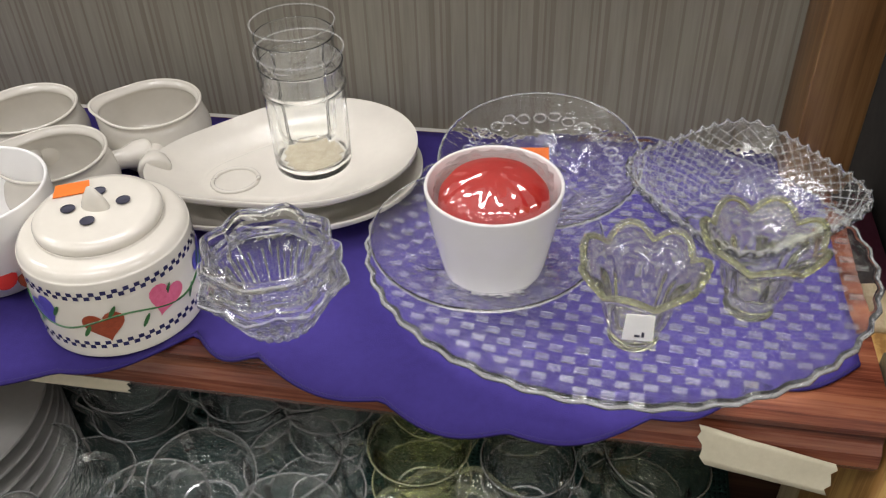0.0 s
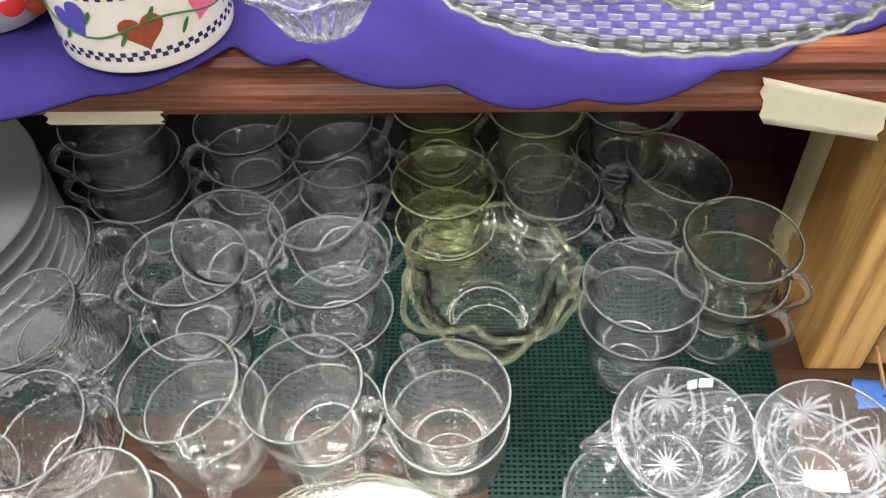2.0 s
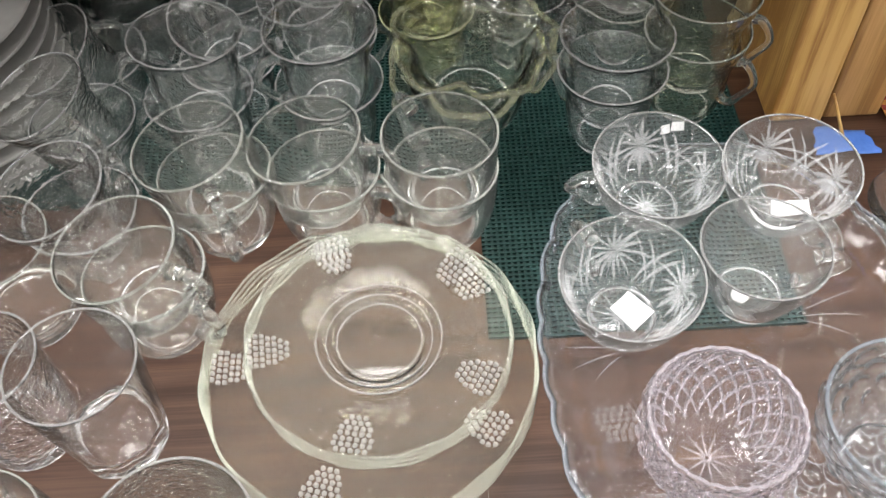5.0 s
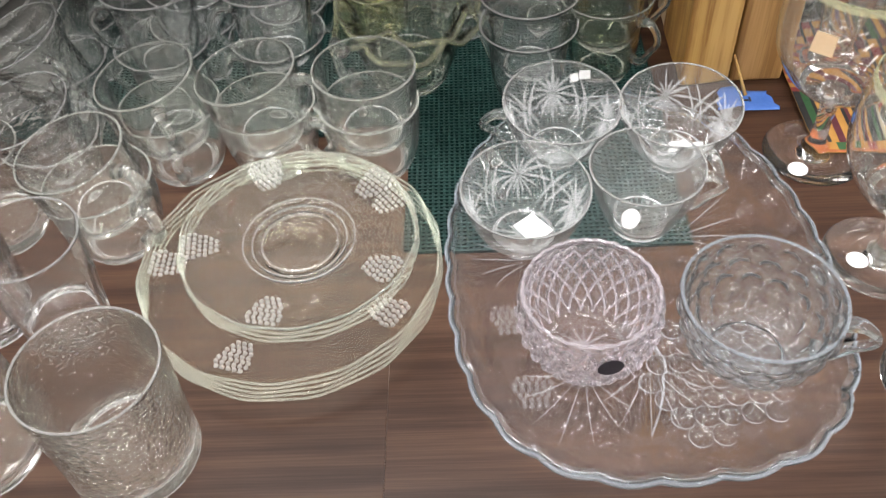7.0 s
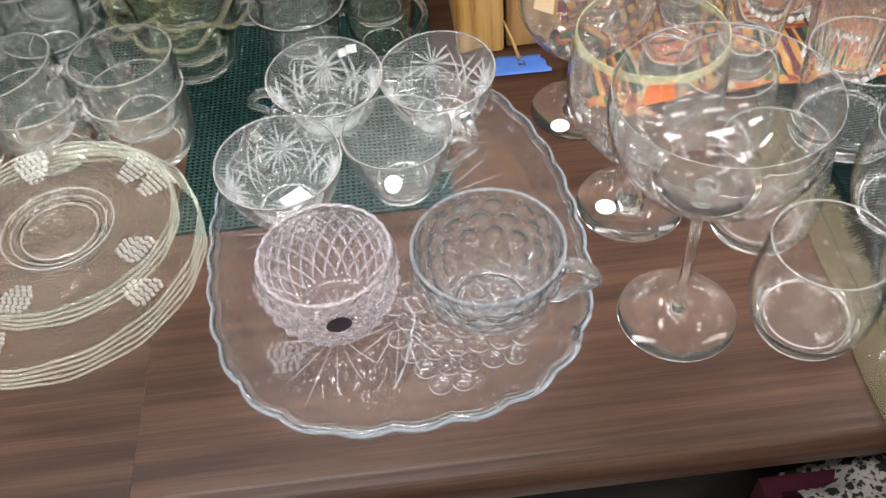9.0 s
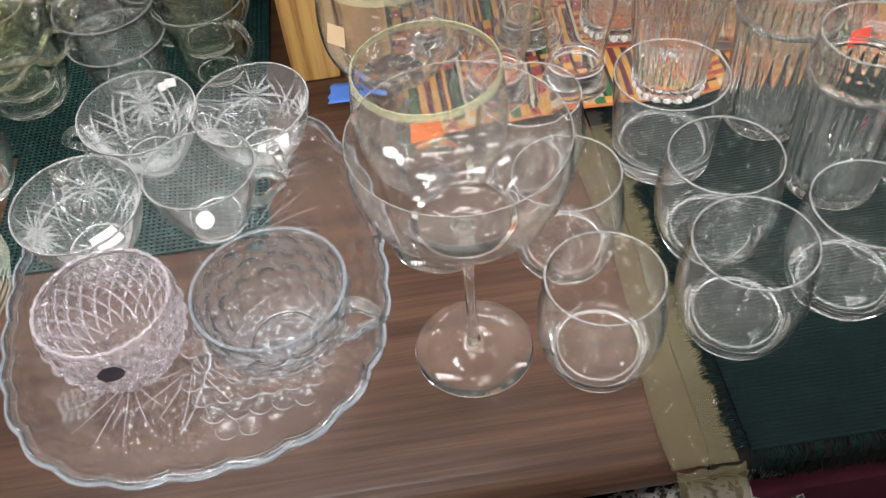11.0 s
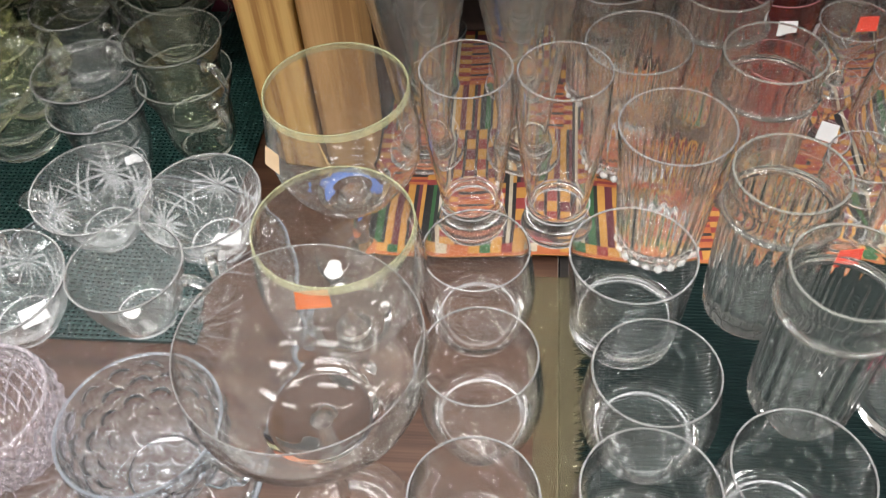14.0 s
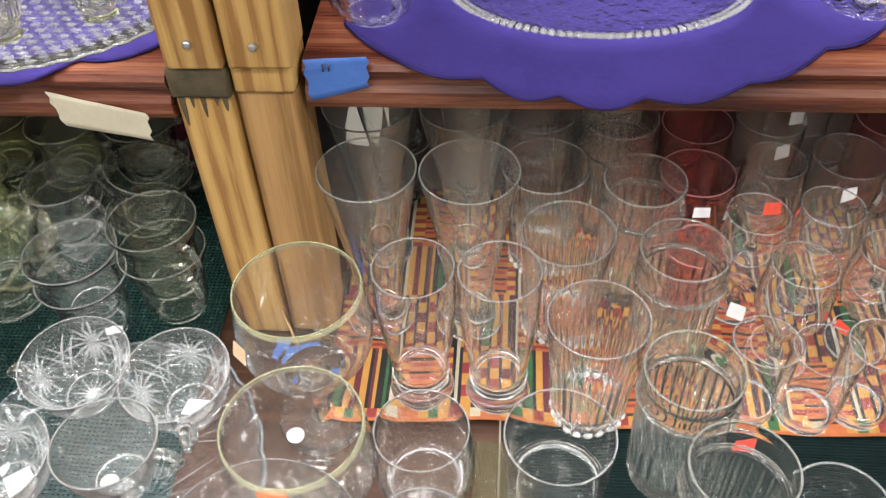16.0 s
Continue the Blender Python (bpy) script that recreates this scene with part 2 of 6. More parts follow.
CEILM = plain("white_ceiling_tile", (0.70, 0.69, 0.66), (0.78, 0.77, 0.74), 0.9, 40, 0.0008, 260)
FLOORM = plain("pale_bounce_floor", (0.40, 0.385, 0.36), (0.50, 0.48, 0.455), 0.45, 12)
KENTE = [plain("kente_" + n, a, tuple(min(1, q * 1.25 + 0.01) for q in a), 0.85, 200, 0.0002, 2500) for n, a in ((n, tuple(0.44 * q + 0.04 * (a[0] + a[1] + a[2]) / 3 for q in a)) for n, a in (
    ("gold", (0.72, 0.33, 0.03)), ("orange", (0.62, 0.15, 0.02)), ("green", (0.03, 0.16, 0.04)), ("black", (0.015, 0.012, 0.012)),
    ("maroon", (0.17, 0.015, 0.03)), ("cream", (0.68, 0.58, 0.40)), ("red", (0.36, 0.025, 0.02))))]


def wallpaper():
    """Pale grey-beige paper with thin brown pin stripes in uneven groups."""
    m, nt, p = nodes_of("striped_wallpaper")
    tc = nt.nodes.new("ShaderNodeTexCoord")
    sp = nt.nodes.new("ShaderNodeSeparateXYZ")
    nt.links.new(tc.outputs["Object"], sp.inputs[0])

    def math_node(op, a, b=None):
        n = nt.nodes.new("ShaderNodeMath")
        n.operation = op
        for i, q in enumerate((a, b)):
            if q is None:
                continue
            if isinstance(q, (int, float)):
                n.inputs[i].default_value = q
            else:
                nt.links.new(q, n.inputs[i])
        return n.outputs[0]

    total = None
    for period, shift, width in ((0.0300, 0.000, 0.10), (0.0300, 0.0042, 0.05), (0.0300, 0.0085, 0.045), (0.0300, 0.019, 0.05), (0.060, 0.025, 0.04)):
        u = math_node("FRACT", math_node("DIVIDE", math_node("ADD", sp.outputs[0], shift + 3.0), period))
        line = math_node("LESS_THAN", math_node("ABSOLUTE", math_node("SUBTRACT", u, 0.5)), width / 2)
        total = line if total is None else math_node("MAXIMUM", total, line)
    streak = noise_tex(nt, coords(nt, (1, 1, 0.05)), 420, 3)
    r = ramp(nt, [(0.3, (0.215, 0.198, 0.156)), (0.7, (0.265, 0.247, 0.20))])
    nt.links.new(streak, r.inputs[0])
    mx = nt.nodes.new("ShaderNodeMix")
    mx.data_type = "RGBA"
    nt.links.new(math_node("MULTIPLY", total, 0.45), mx.inputs["Factor"])
    nt.links.new(r.outputs[0], mx.inputs["A"])
    mx.inputs["B"].default_value = (0.13, 0.095, 0.07, 1)
    nt.links.new(mx.outputs["Result"], p.inputs["Base Color"])
    p.inputs["Roughness"].default_value = 0.7
    return m


for dull, level in ((RIBG, 0.08), (MATG, 0.25), (MATDARK, 0.1), (BLACKISH, 0.15), (MAROON, 0.1), (FELT, 0.06)):
    dull.node_tree.nodes["Principled BSDF"].inputs["Specular IOR Level"].default_value = level
PAPERWALL = wallpaper()
SEE_THROUGH = (CLEAR, TRAY_GLASS, CUP_GLASS, OLIVE_CLEAR, GREENISH, OLIVE, YELLOW, YELLOW_RIM, PINK, BLUE_TINT, RED_GLASS, SMOKE, FROST, CRACKLE, STIPPLE, PRESSED, THICK, OLIVE_LIP, PLATE_GLASS, PLATE_UNDER, FILM)

# ---------------------------------------------------------------- mesh helpers


def spline(pts, steps=4):
    """A smooth line through points (Catmull-Rom)."""
    out = []
    n = len(pts)
    for i in range(n - 1):
        p = [Vector(pts[max(0, min(n - 1, i + k))]) for k in (-1, 0, 1, 2)]
        for s in range(steps):
            t = s / steps
            out.append(0.5 * ((2 * p[1]) + (p[2] - p[0]) * t + (2 * p[0] - 5 * p[1] + 4 * p[2] - p[3]) * t * t + (3 * p[1] - p[0] - 3 * p[2] + p[3]) * t ** 3))
    out.append(Vector(pts[-1]))
    return out


def lathe(profile, segs=56, mod=None, bm=None, m=None):
    """Turns (r, z) points round z; ends with r near 0 close to a point. mod(angle, r, z) gives x, y, z."""
    bm = bm or bmesh.new()
    m = m or Matrix()
    rings = []
    for r, z in profile:
        if r < 1e-6:
            rings.append([bm.verts.new(m @ Vector((0, 0, mod(0, 0, z)[2] if mod else z)))])
            continue
        ring = []
        for i in range(segs):
            a = 2 * math.pi * i / segs
            p = mod(a, r, z) if mod else (r * math.cos(a), r * math.sin(a), z)
            ring.append(bm.verts.new(m @ Vector(p)))
        rings.append(ring)
    for a, b in zip(rings, rings[1:]):
        for i in range(segs):
            j = (i + 1) % segs
            if len(a) == 1 and len(b) == 1:
                break
            if len(a) == 1:
                bm.faces.new((a[0], b[j], b[i]))
            elif len(b) == 1:
                bm.faces.new((a[i], a[j], b[0]))
            else:
                bm.faces.new((a[i], a[j], b[j], b[i]))
    return bm


def vessel(outer, wall, floor, steps=4, rim=True):
    """A closed profile of a vessel from its outer line (base edge up to the rim), wall and floor thickness."""
    line = [tuple(v) for v in spline([(r, z, 0) for r, z in outer], steps)]
    out = [(r, z) for r, z, _ in line]
    rt, zt = out[-1]
    (ra, za), k = out[-2], 0.0004 / max(0.0005, math.dist(out[-2], out[-1]))
    out.insert(-1, (rt + (ra - rt) * k, zt + (za - zt) * k))
    prof = [(0, out[0][1] + 0.0008), (out[0][0] * 0.8, out[0][1] + 0.0006)] + out
    lip = wall * 0.55
    if rim:
        prof += [(rt - lip / 2 + lip / 2 * math.cos(math.pi * k / 6), zt + lip / 2 * math.sin(math.pi * k / 6)) for k in range(1, 6)]
    z_low, z_span = out[0][1], max(1e-6, zt - out[0][1])
    inner = [(max(r - wall * (1 - 0.45 * ((z - z_low) / z_span) ** 2), 0.001), z) for r, z in reversed(out) if z > floor + 0.002]
    prof += inner
    rl = inner[-1][0]
    prof += [(rl * 0.93, floor + 0.0006), (rl * 0.8, floor), (0, floor)]
    return prof


def box(bm, x0, y0, z0, x1, y1, z1, m=None):
    vs = [bm.verts.new((m or Matrix()) @ Vector((x, y, z))) for x in (x0, x1) for y in (y0, y1) for z in (z0, z1)]
    for f in ((0, 1, 3, 2), (4, 6, 7, 5), (0, 4, 5, 1), (2, 3, 7, 6), (0, 2, 6, 4), (1, 5, 7, 3)):
        bm.faces.new([vs[i] for i in f])
    return vs


def tube(bm, pts, r, sides=10, flat=1.0, m=None):
    """A rounded bar along points; flat squeezes it across."""
    m = m or Matrix()
    pts = [Vector(p) for p in pts]
    rings = []
    for i, p in enumerate(pts):
        d = (pts[min(i + 1, len(pts) - 1)] - pts[max(i - 1, 0)]).normalized()
        up = Vector((0, 1, 0)) if abs(d.y) < 0.9 else Vector((1, 0, 0))
        u = d.cross(up).normalized()
        v = d.cross(u).normalized()
        rr = r(i / (len(pts) - 1)) if callable(r) else r
        rings.append([bm.verts.new(m @ (p + rr * (math.cos(2 * math.pi * k / sides) * u + flat * math.sin(2 * math.pi * k / sides) * v))) for k in range(sides)])
    for a, b in zip(rings, rings[1:]):
        for k in range(sides):
            j = (k + 1) % sides
            bm.faces.new((a[k], a[j], b[j], b[k]))
    bm.faces.new(rings[0])
    bm.faces.new(list(reversed(rings[-1])))
    return bm


def finish(bm, name, material, smooth=True):
    bmesh.ops.recalc_face_normals(bm, faces=bm.faces)
    me = bpy.data.meshes.new(name)
    bm.to_mesh(me)
    bm.free()
    for m in material if isinstance(material, (list, tuple)) else [material]:
        me.materials.append(m)
    if smooth:
        me.polygons.foreach_set("use_smooth", [True] * len(me.polygons))
    return me


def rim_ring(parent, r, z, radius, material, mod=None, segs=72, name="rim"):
    """A rounded lip round a vessel's mouth, its pale colour painting the bright rim."""
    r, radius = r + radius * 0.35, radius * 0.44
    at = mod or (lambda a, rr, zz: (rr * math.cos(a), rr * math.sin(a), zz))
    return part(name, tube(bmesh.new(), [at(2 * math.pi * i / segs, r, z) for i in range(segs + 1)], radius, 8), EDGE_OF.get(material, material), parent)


def base_glint(parent, r, floor):
    """Pale rings where the wall meets the thick base, painting the glint there."""
    for rr, z, q in ((r, 0.0012, 0.0008), (r * 0.90, floor + 0.0006, 0.0006)):
        part("base_glint", tube(bmesh.new(), [(rr * math.cos(2 * math.pi * i / 48), rr * math.sin(2 * math.pi * i / 48), z) for i in range(49)], q, 6), CUT, parent)



def part(name, bm, material, parent, label="", smooth=True):
    ob = new(name, finish(bm, name, material, smooth))
    ob.visible_shadow = material not in SEE_THROUGH
    ob.parent = parent
    if label:
        tagged(ob, label)
    return ob


def thing(name, label, category, group="", m=None, bm=None, material=None, smooth=True, kind=""):
    """A top-level thing: one mesh, or an Empty at its base when bm is not given."""
    ob = new(name, finish(bm, name, material, smooth) if bm is not None else None)
    ob.matrix_world = m or Matrix()
    ob.visible_shadow = isinstance(material, list) or material not in SEE_THROUGH
    return tagged(ob, label, category, group, kind)


def structure(name, label, bm, material, smooth=False, category=""):
    return thing(name, label, category or name.split("_")[0], "", None, bm, material, smooth, "structure")


def bevelled(bm, width, segs=2):
    bmesh.ops.bevel(bm, geom=list(bm.edges), offset=width, segments=segs, affect="EDGES", profile=0.6)
    return bm


def simple_box(x0, y0, z0, x1, y1, z1, bevel=0.0):
    bm = bmesh.new()
    box(bm, x0, y0, z0, x1, y1, z1)
    if bevel:
        bevelled(bm, bevel)
    return bm


def sheet(bm, fn, nu, nv, thick, m=None, mat_fn=None):
    """A thin sheet with thickness from fn(u, v) -> (x, y, z), u and v from 0 to 1."""
    m = m or Matrix()
    top = [[bm.verts.new(m @ Vector(fn(i / nu, j / nv))) for j in range(nv + 1)] for i in range(nu + 1)]
    low = [[bm.verts.new(m @ (Vector(fn(i / nu, j / nv)) - Vector((0, 0, thick)))) for j in range(nv + 1)] for i in range(nu + 1)]
    for i in range(nu):
        for j in range(nv):
            f = bm.faces.new((top[i][j], top[i + 1][j], top[i + 1][j + 1], top[i][j + 1]))
            if mat_fn:
                f.material_index = mat_fn(i, j)
            bm.faces.new((low[i][j], low[i][j + 1], low[i + 1][j + 1], low[i + 1][j]))
    for i in range(nu):
        bm.faces.new((top[i][0], low[i][0], low[i + 1][0], top[i + 1][0]))
        bm.faces.new((top[i][nv], top[i + 1][nv], low[i + 1][nv], low[i][nv]))
    for j in range(nv):
        bm.faces.new((top[0][j], top[0][j + 1], low[0][j + 1], low[0][j]))
        bm.faces.new((top[nu][j], low[nu][j], low[nu][j + 1], top[nu][j + 1]))
    return bm


def outline_sheet(bm, pts, z0, z1):
    """A flat piece with the outline pts (x, y) between two heights."""
    lo = [bm.verts.new((x, y, z0)) for x, y in pts]
    hi = [bm.verts.new((x, y, z1)) for x, y in pts]
    bm.faces.new(list(reversed(lo)))
    bm.faces.new(hi)
    for i in range(len(pts)):
        j = (i + 1) % len(pts)
        bm.faces.new((lo[i], lo[j], hi[j], hi[i]))
    return bm


# ---------------------------------------------------------------- the room and the two tables
FLOOR_Z, CEIL_Z = -0.78, 2.16
# Unseen room, added; its pale surfaces bounce light and show in the glass.
structure("floor", "unseen pale speckled floor, bounces light", simple_box(-4.4, -6.2, FLOOR_Z - 0.1, 4.4, 1.2, FLOOR_Z), FLOORM)
structure("ceiling", "unseen white tiled ceiling with strip lights", simple_box(-4.4, -6.2, CEIL_Z, 4.4, 1.2, CEIL_Z + 0.1), CEILM)
structure("wall_north", "unseen plain beige wall behind the shelves", simple_box(-4.5, 1.2, FLOOR_Z, 4.5, 1.3, CEIL_Z), WALLP)
structure("wall_south", "unseen plain beige wall behind the viewer", simple_box(-4.5, -6.3, FLOOR_Z, 4.5, -6.2, CEIL_Z), WALLP)
structure("wall_west", "unseen plain beige side wall", simple_box(-4.5, -6.2, FLOOR_Z, -4.4, 1.2, CEIL_Z), WALLP)
structure("wall_east", "unseen plain beige side wall", simple_box(4.4, -6.2, FLOOR_Z, 4.5, 1.2, CEIL_Z), WALLP)

SHELF_T, SHELF_B, BACK_Y = 0.243, 0.209, 0.200
TABLE_F = -0.353


def table_board(bm, x0, x1, front, back, thick=0.030):
    """A board whose front edge is rolled over."""
    r = thick / 2
    prof = [(back, -thick), (back, 0)] + [(front + r - r * math.sin(a), -r + r * math.cos(a)) for a in [math.pi * k / 24 for k in range(25)]]
    left = [bm.verts.new((x0, y, z)) for y, z in prof]
    right = [bm.verts.new((x1, y, z)) for y, z in prof]
    bm.faces.new(left)
    bm.faces.new(list(reversed(right)))
    for i in range(len(prof)):
        j = (i + 1) % len(prof)
        bm.faces.new((left[i], right[i], right[j], left[j]))
    return bm


table = thing("display_table", "walnut-grain laminate display table with rolled front edge", "table")
part("tabletop_board", table_board(bmesh.new(), -1.10, -0.2071, TABLE_F, 0.23), LAMINATE_B, table, smooth=False)
part("tabletop_board", table_board(bmesh.new(), -0.2070, 0.2045, TABLE_F, 0.23), LAMINATE, table, smooth=False)
for px in (-1.04, 0.14):
    for py in (-0.31, 0.17):
        part("leg", simple_box(px, py, FLOOR_Z, px + 0.04, py + 0.04, -0.032, 0.003), BLACKISH, table)
# Added near-black panel makes the space below the table edge dark.
part("added_panel", simple_box(-1.06, -0.325, -0.40, 0.196, -0.315, -0.0305), BLACKISH, table, "added near-black panel below the edge")
table2 = thing("side_table", "dark table next to the display table under a ribbed mat", "table")
part("tabletop_board", table_board(bmesh.new(), 0.206, 1.20, -0.352, 0.36), BLACKISH, table2, smooth=False)
# Same added panel, to keep it dark below the side table.
part("added_panel", simple_box(0.21, -0.325, -0.40, 1.15, -0.315, -0.0305), BLACKISH, table2, "added near-black panel below the edge")
for px in (0.24, 1.12):
    for py in (-0.31, 0.30):
        part("leg", simple_box(px, py, FLOOR_Z, px + 0.04, py + 0.04, -0.032, 0.003), BLACKISH, table2)

# back and ends of the open compartments
structure("wall_1", "striped wallpaper behind the upper shelf", simple_box(-1.1, BACK_Y + 0.004, SHELF_T, 0.002, BACK_Y + 0.02, 0.62), PAPERWALL)
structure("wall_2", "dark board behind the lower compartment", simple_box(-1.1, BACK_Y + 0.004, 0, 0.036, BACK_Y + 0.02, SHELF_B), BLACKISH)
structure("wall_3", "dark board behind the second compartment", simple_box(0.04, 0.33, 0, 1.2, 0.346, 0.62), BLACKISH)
# Added board blocks the lit room wall that showed through the gap.
structure("wall_5", "added dark board closing the gap between compartments", simple_box(0.0365, 0.046, 0.001, 0.0395, 0.329, 0.62), BLACKISH)
structure("wall_4", "maroon cloth hung at the end of the lower compartment", simple_box(-0.100, BACK_Y - 0.006, 0.002, 0.021, BACK_Y + 0.002, SHELF_B - 0.001), MAROON)


def shelf_board(bm, x0, x1, front, back):
    """A shelf with a moulded front: rounded nose over a cove."""
    prof = [(back, SHELF_B), (back, SHELF_T), (front + 0.010, SHELF_T), (front + 0.003, SHELF_T - 0.0015), (front, SHELF_T - 0.005), (front + 0.001, SHELF_T - 0.009),
            (front + 0.005, SHELF_T - 0.012), (front + 0.0035, SHELF_T - 0.017), (front + 0.0005, SHELF_T - 0.021), (front - 0.0005, SHELF_B + 0.006), (front + 0.002, SHELF_B + 0.001), (front + 0.006, SHELF_B)]
    left = [bm.verts.new((x0, y, z)) for y, z in prof]
    right = [bm.verts.new((x1, y, z)) for y, z in prof]
    bm.faces.new(left)
    bm.faces.new(list(reversed(right)))
    for i in range(len(prof)):
        j = (i + 1) % len(prof)
        bm.faces.new((left[i], right[i], right[j], left[j]))
    return bm


shelf1 = thing("wooden_shelf", "cherry-stained wooden shelf with moulded front edge", "shelf", "upper shelves")
part("shelf_board", shelf_board(bmesh.new(), -1.1, -0.003, -0.002, BACK_Y), CHERRY, shelf1, smooth=False)
part("side_panel", simple_box(-0.031, 0.158, SHELF_T + 0.0035, 0.000, BACK_Y + 0.003, 0.62, 0.001), CHERRY_SIDE, shelf1, "brown stained side panel")
part("side_panel", simple_box(0.022, 0.108, 0.001, 0.034, BACK_Y, SHELF_B - 0.001, 0.001), MAROON, shelf1, "dark cloth-covered side panel")
shelf2 = thing("wooden_shelf", "cherry-stained wooden shelf with flat front edge", "shelf", "upper shelves")
part("shelf_board", shelf_board(bmesh.new(), 0.079, 1.2, 0.012, 0.33), CHERRY, shelf2, smooth=False)


def post(x0, x1, y0, y1, z0, z1, material, label, name="wooden_post"):
    ob = thing(name, label, "post", "uprights between the shelves", None, simple_box(x0, y0, z0, x1, y1, z1, 0.0025), material)
    return ob


post(0.000, 0.0355, 0.000, 0.074, 0.0, 0.226, PINE, "yellow pine upright with bold grain and a knot")
post(0.001, 0.0210, 0.0755, 0.1065, 0.0, 0.226, PALE_PINE, "pale flat board standing behind the pine upright")
post(0.0375, 0.0755, 0.004, 0.044, 0.0, 0.2275, PINE_B, "planed pale brown upright beside the pine one")
post(-0.002, 0.0365, -0.002, 0.038, 0.2265, 0.248, DARK_BLOCK, "short weathered block with dark drips on the pine upright", "wooden_block")
post(0.0375, 0.0755, 0.002, 0.042, 0.228, 0.2475, PINE, "short pale end block on the planed upright", "wooden_block")
post(0.001, 0.0365, -0.004, 0.036, 0.2485, 0.62, PINE, "upper pine upright with rounded lower end and a screw")
post(0.0385, 0.0775, -0.002, 0.038, 0.248, 0.62, PINE, "upper pine upright with a screw beside its twin")
for sx, sy, sz in ((0.0185, -0.004, 0.2665), (0.0565, -0.002, 0.264)):
    bm = lathe([(0, 0.0030), (0.0018, 0.0028), (0.0028, 0.0018), (0.0030, 0.0002), (0.0030, 0)], 16)
    thing("screw_head", "round zinc screw head driven into a pine upright", "screw", "screws in the uprights", pose(sx, sy + 0.0002, sz, 90), bm, STEEL)


def ceiling_fixture(x, y, glow):
    fx = thing("ceiling_light", "unseen white ceiling troffer with glowing diffuser", "lamp", "ceiling lights", pose(x, y, CEIL_Z))
    for x0, y0, x1, y1 in ((-0.62, -0.17, 0.62, -0.14), (-0.62, 0.14, 0.62, 0.17), (-0.62, -0.14, -0.59, 0.14), (0.59, -0.14, 0.62, 0.14)):
        part("frame", simple_box(x0, y0, -0.045, x1, y1, -0.0005, 0.002), WHITE, fx)
    part("diffuser", simple_box(-0.59, -0.14, -0.030, 0.59, 0.14, -0.0205), glow, fx, "glowing white diffuser")


def glowing(name, strength):
    m, nt, p = nodes_of(name)
    p.inputs["Emission Color"].default_value, p.inputs["Emission Strength"].default_value = (1, 0.98, 0.97, 1), strength
    return m


NEAR_GLOW, ADDED_GLOW = glowing("diffuser_behind_lamp", 4.0), glowing("added_far_diffuser", 7.0)
for lx, ly in LAMPS:
    ceiling_fixture(lx, ly, NEAR_GLOW)
# Unseen far fixtures, added to put more glints on the glass.
for ly in (-2.5, -3.9, -5.3):
    for lx in (-2.55, -0.45, 1.75):
        ceiling_fixture(lx, ly, ADDED_GLOW)

# ---------------------------------------------------------------- mats and cloths


def mesh_mat():
    """Open vinyl mesh, L-shaped: bars both ways over a near-black sheet."""
    x0, x1, xm, y0, y1, ym = -0.62, -0.020, -0.200, -0.158, 0.198, -0.040
    mat = thing("mesh_mat", "dark green open-weave vinyl mat on the table", "mat")
    bm = bmesh.new()
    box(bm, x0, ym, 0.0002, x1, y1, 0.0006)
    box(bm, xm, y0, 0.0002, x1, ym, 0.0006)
    part("ground_sheet", bm, MATDARK, mat, "near-black sheet seen through the holes", False)
    bm = bmesh.new()
    px, py = 0.0037, 0.0034
    for i in range(int((x1 - x0) / px) + 1):
        x = x0 + i * px
        box(bm, x, ym if x < xm else y0, 0.0008, x + 0.0017, y1, 0.0024)
    for j in range(int((y1 - y0) / py) + 1):
        y = y0 + j * py
        box(bm, x0 if y > ym else xm, y, 0.0011, x1, y + 0.0016, 0.0027)
    part("weave", bm, MATG, mat, "green vinyl mesh", False)


mesh_mat()


def ribbed_mat():
    mat = thing("ribbed_mat", "dark green ribbed woven mat with frayed edge", "mat")
    x0, x1, y0, y1 = 0.226, 1.1, -0.350, 0.10
    n = int((y1 - y0) / 0.0024)
    bm = bmesh.new()
    for j in range(n):
        y = y0 + j * 0.0024
        tube(bm, [(x0, y, 0.0014), (x1, y, 0.0014)], 0.0016, 6)
    part("ribs", bm, RIBG, mat)
    rng = random.Random(4)
    bm = bmesh.new()
    for k in range(700):
        y = rng.uniform(y0, -0.075)
        ln = rng.uniform(0.005, 0.013)
        a = rng.uniform(-0.6, 0.6)
        tube(bm, [(x0 + 0.001, y, 0.0015), (x0 - ln * 0.5, y + a * 0.004, 0.002 + rng.uniform(0, 0.002)), (x0 - ln, y + a * 0.008, 0.0012)], 0.00035, 3)
    for k in range(900):
        x = rng.uniform(x0, x0 + 0.55)
        ln = rng.uniform(0.010, 0.022)
        tube(bm, [(x, y0, 0.002), (x + rng.uniform(-0.002, 0.002), y0 - 0.006, -0.001), (x + rng.uniform(-0.004, 0.004), y0 - 0.008, -ln)], 0.0004, 3)
    part("fringe", bm, RIBG, mat, "frayed dark threads")


ribbed_mat()


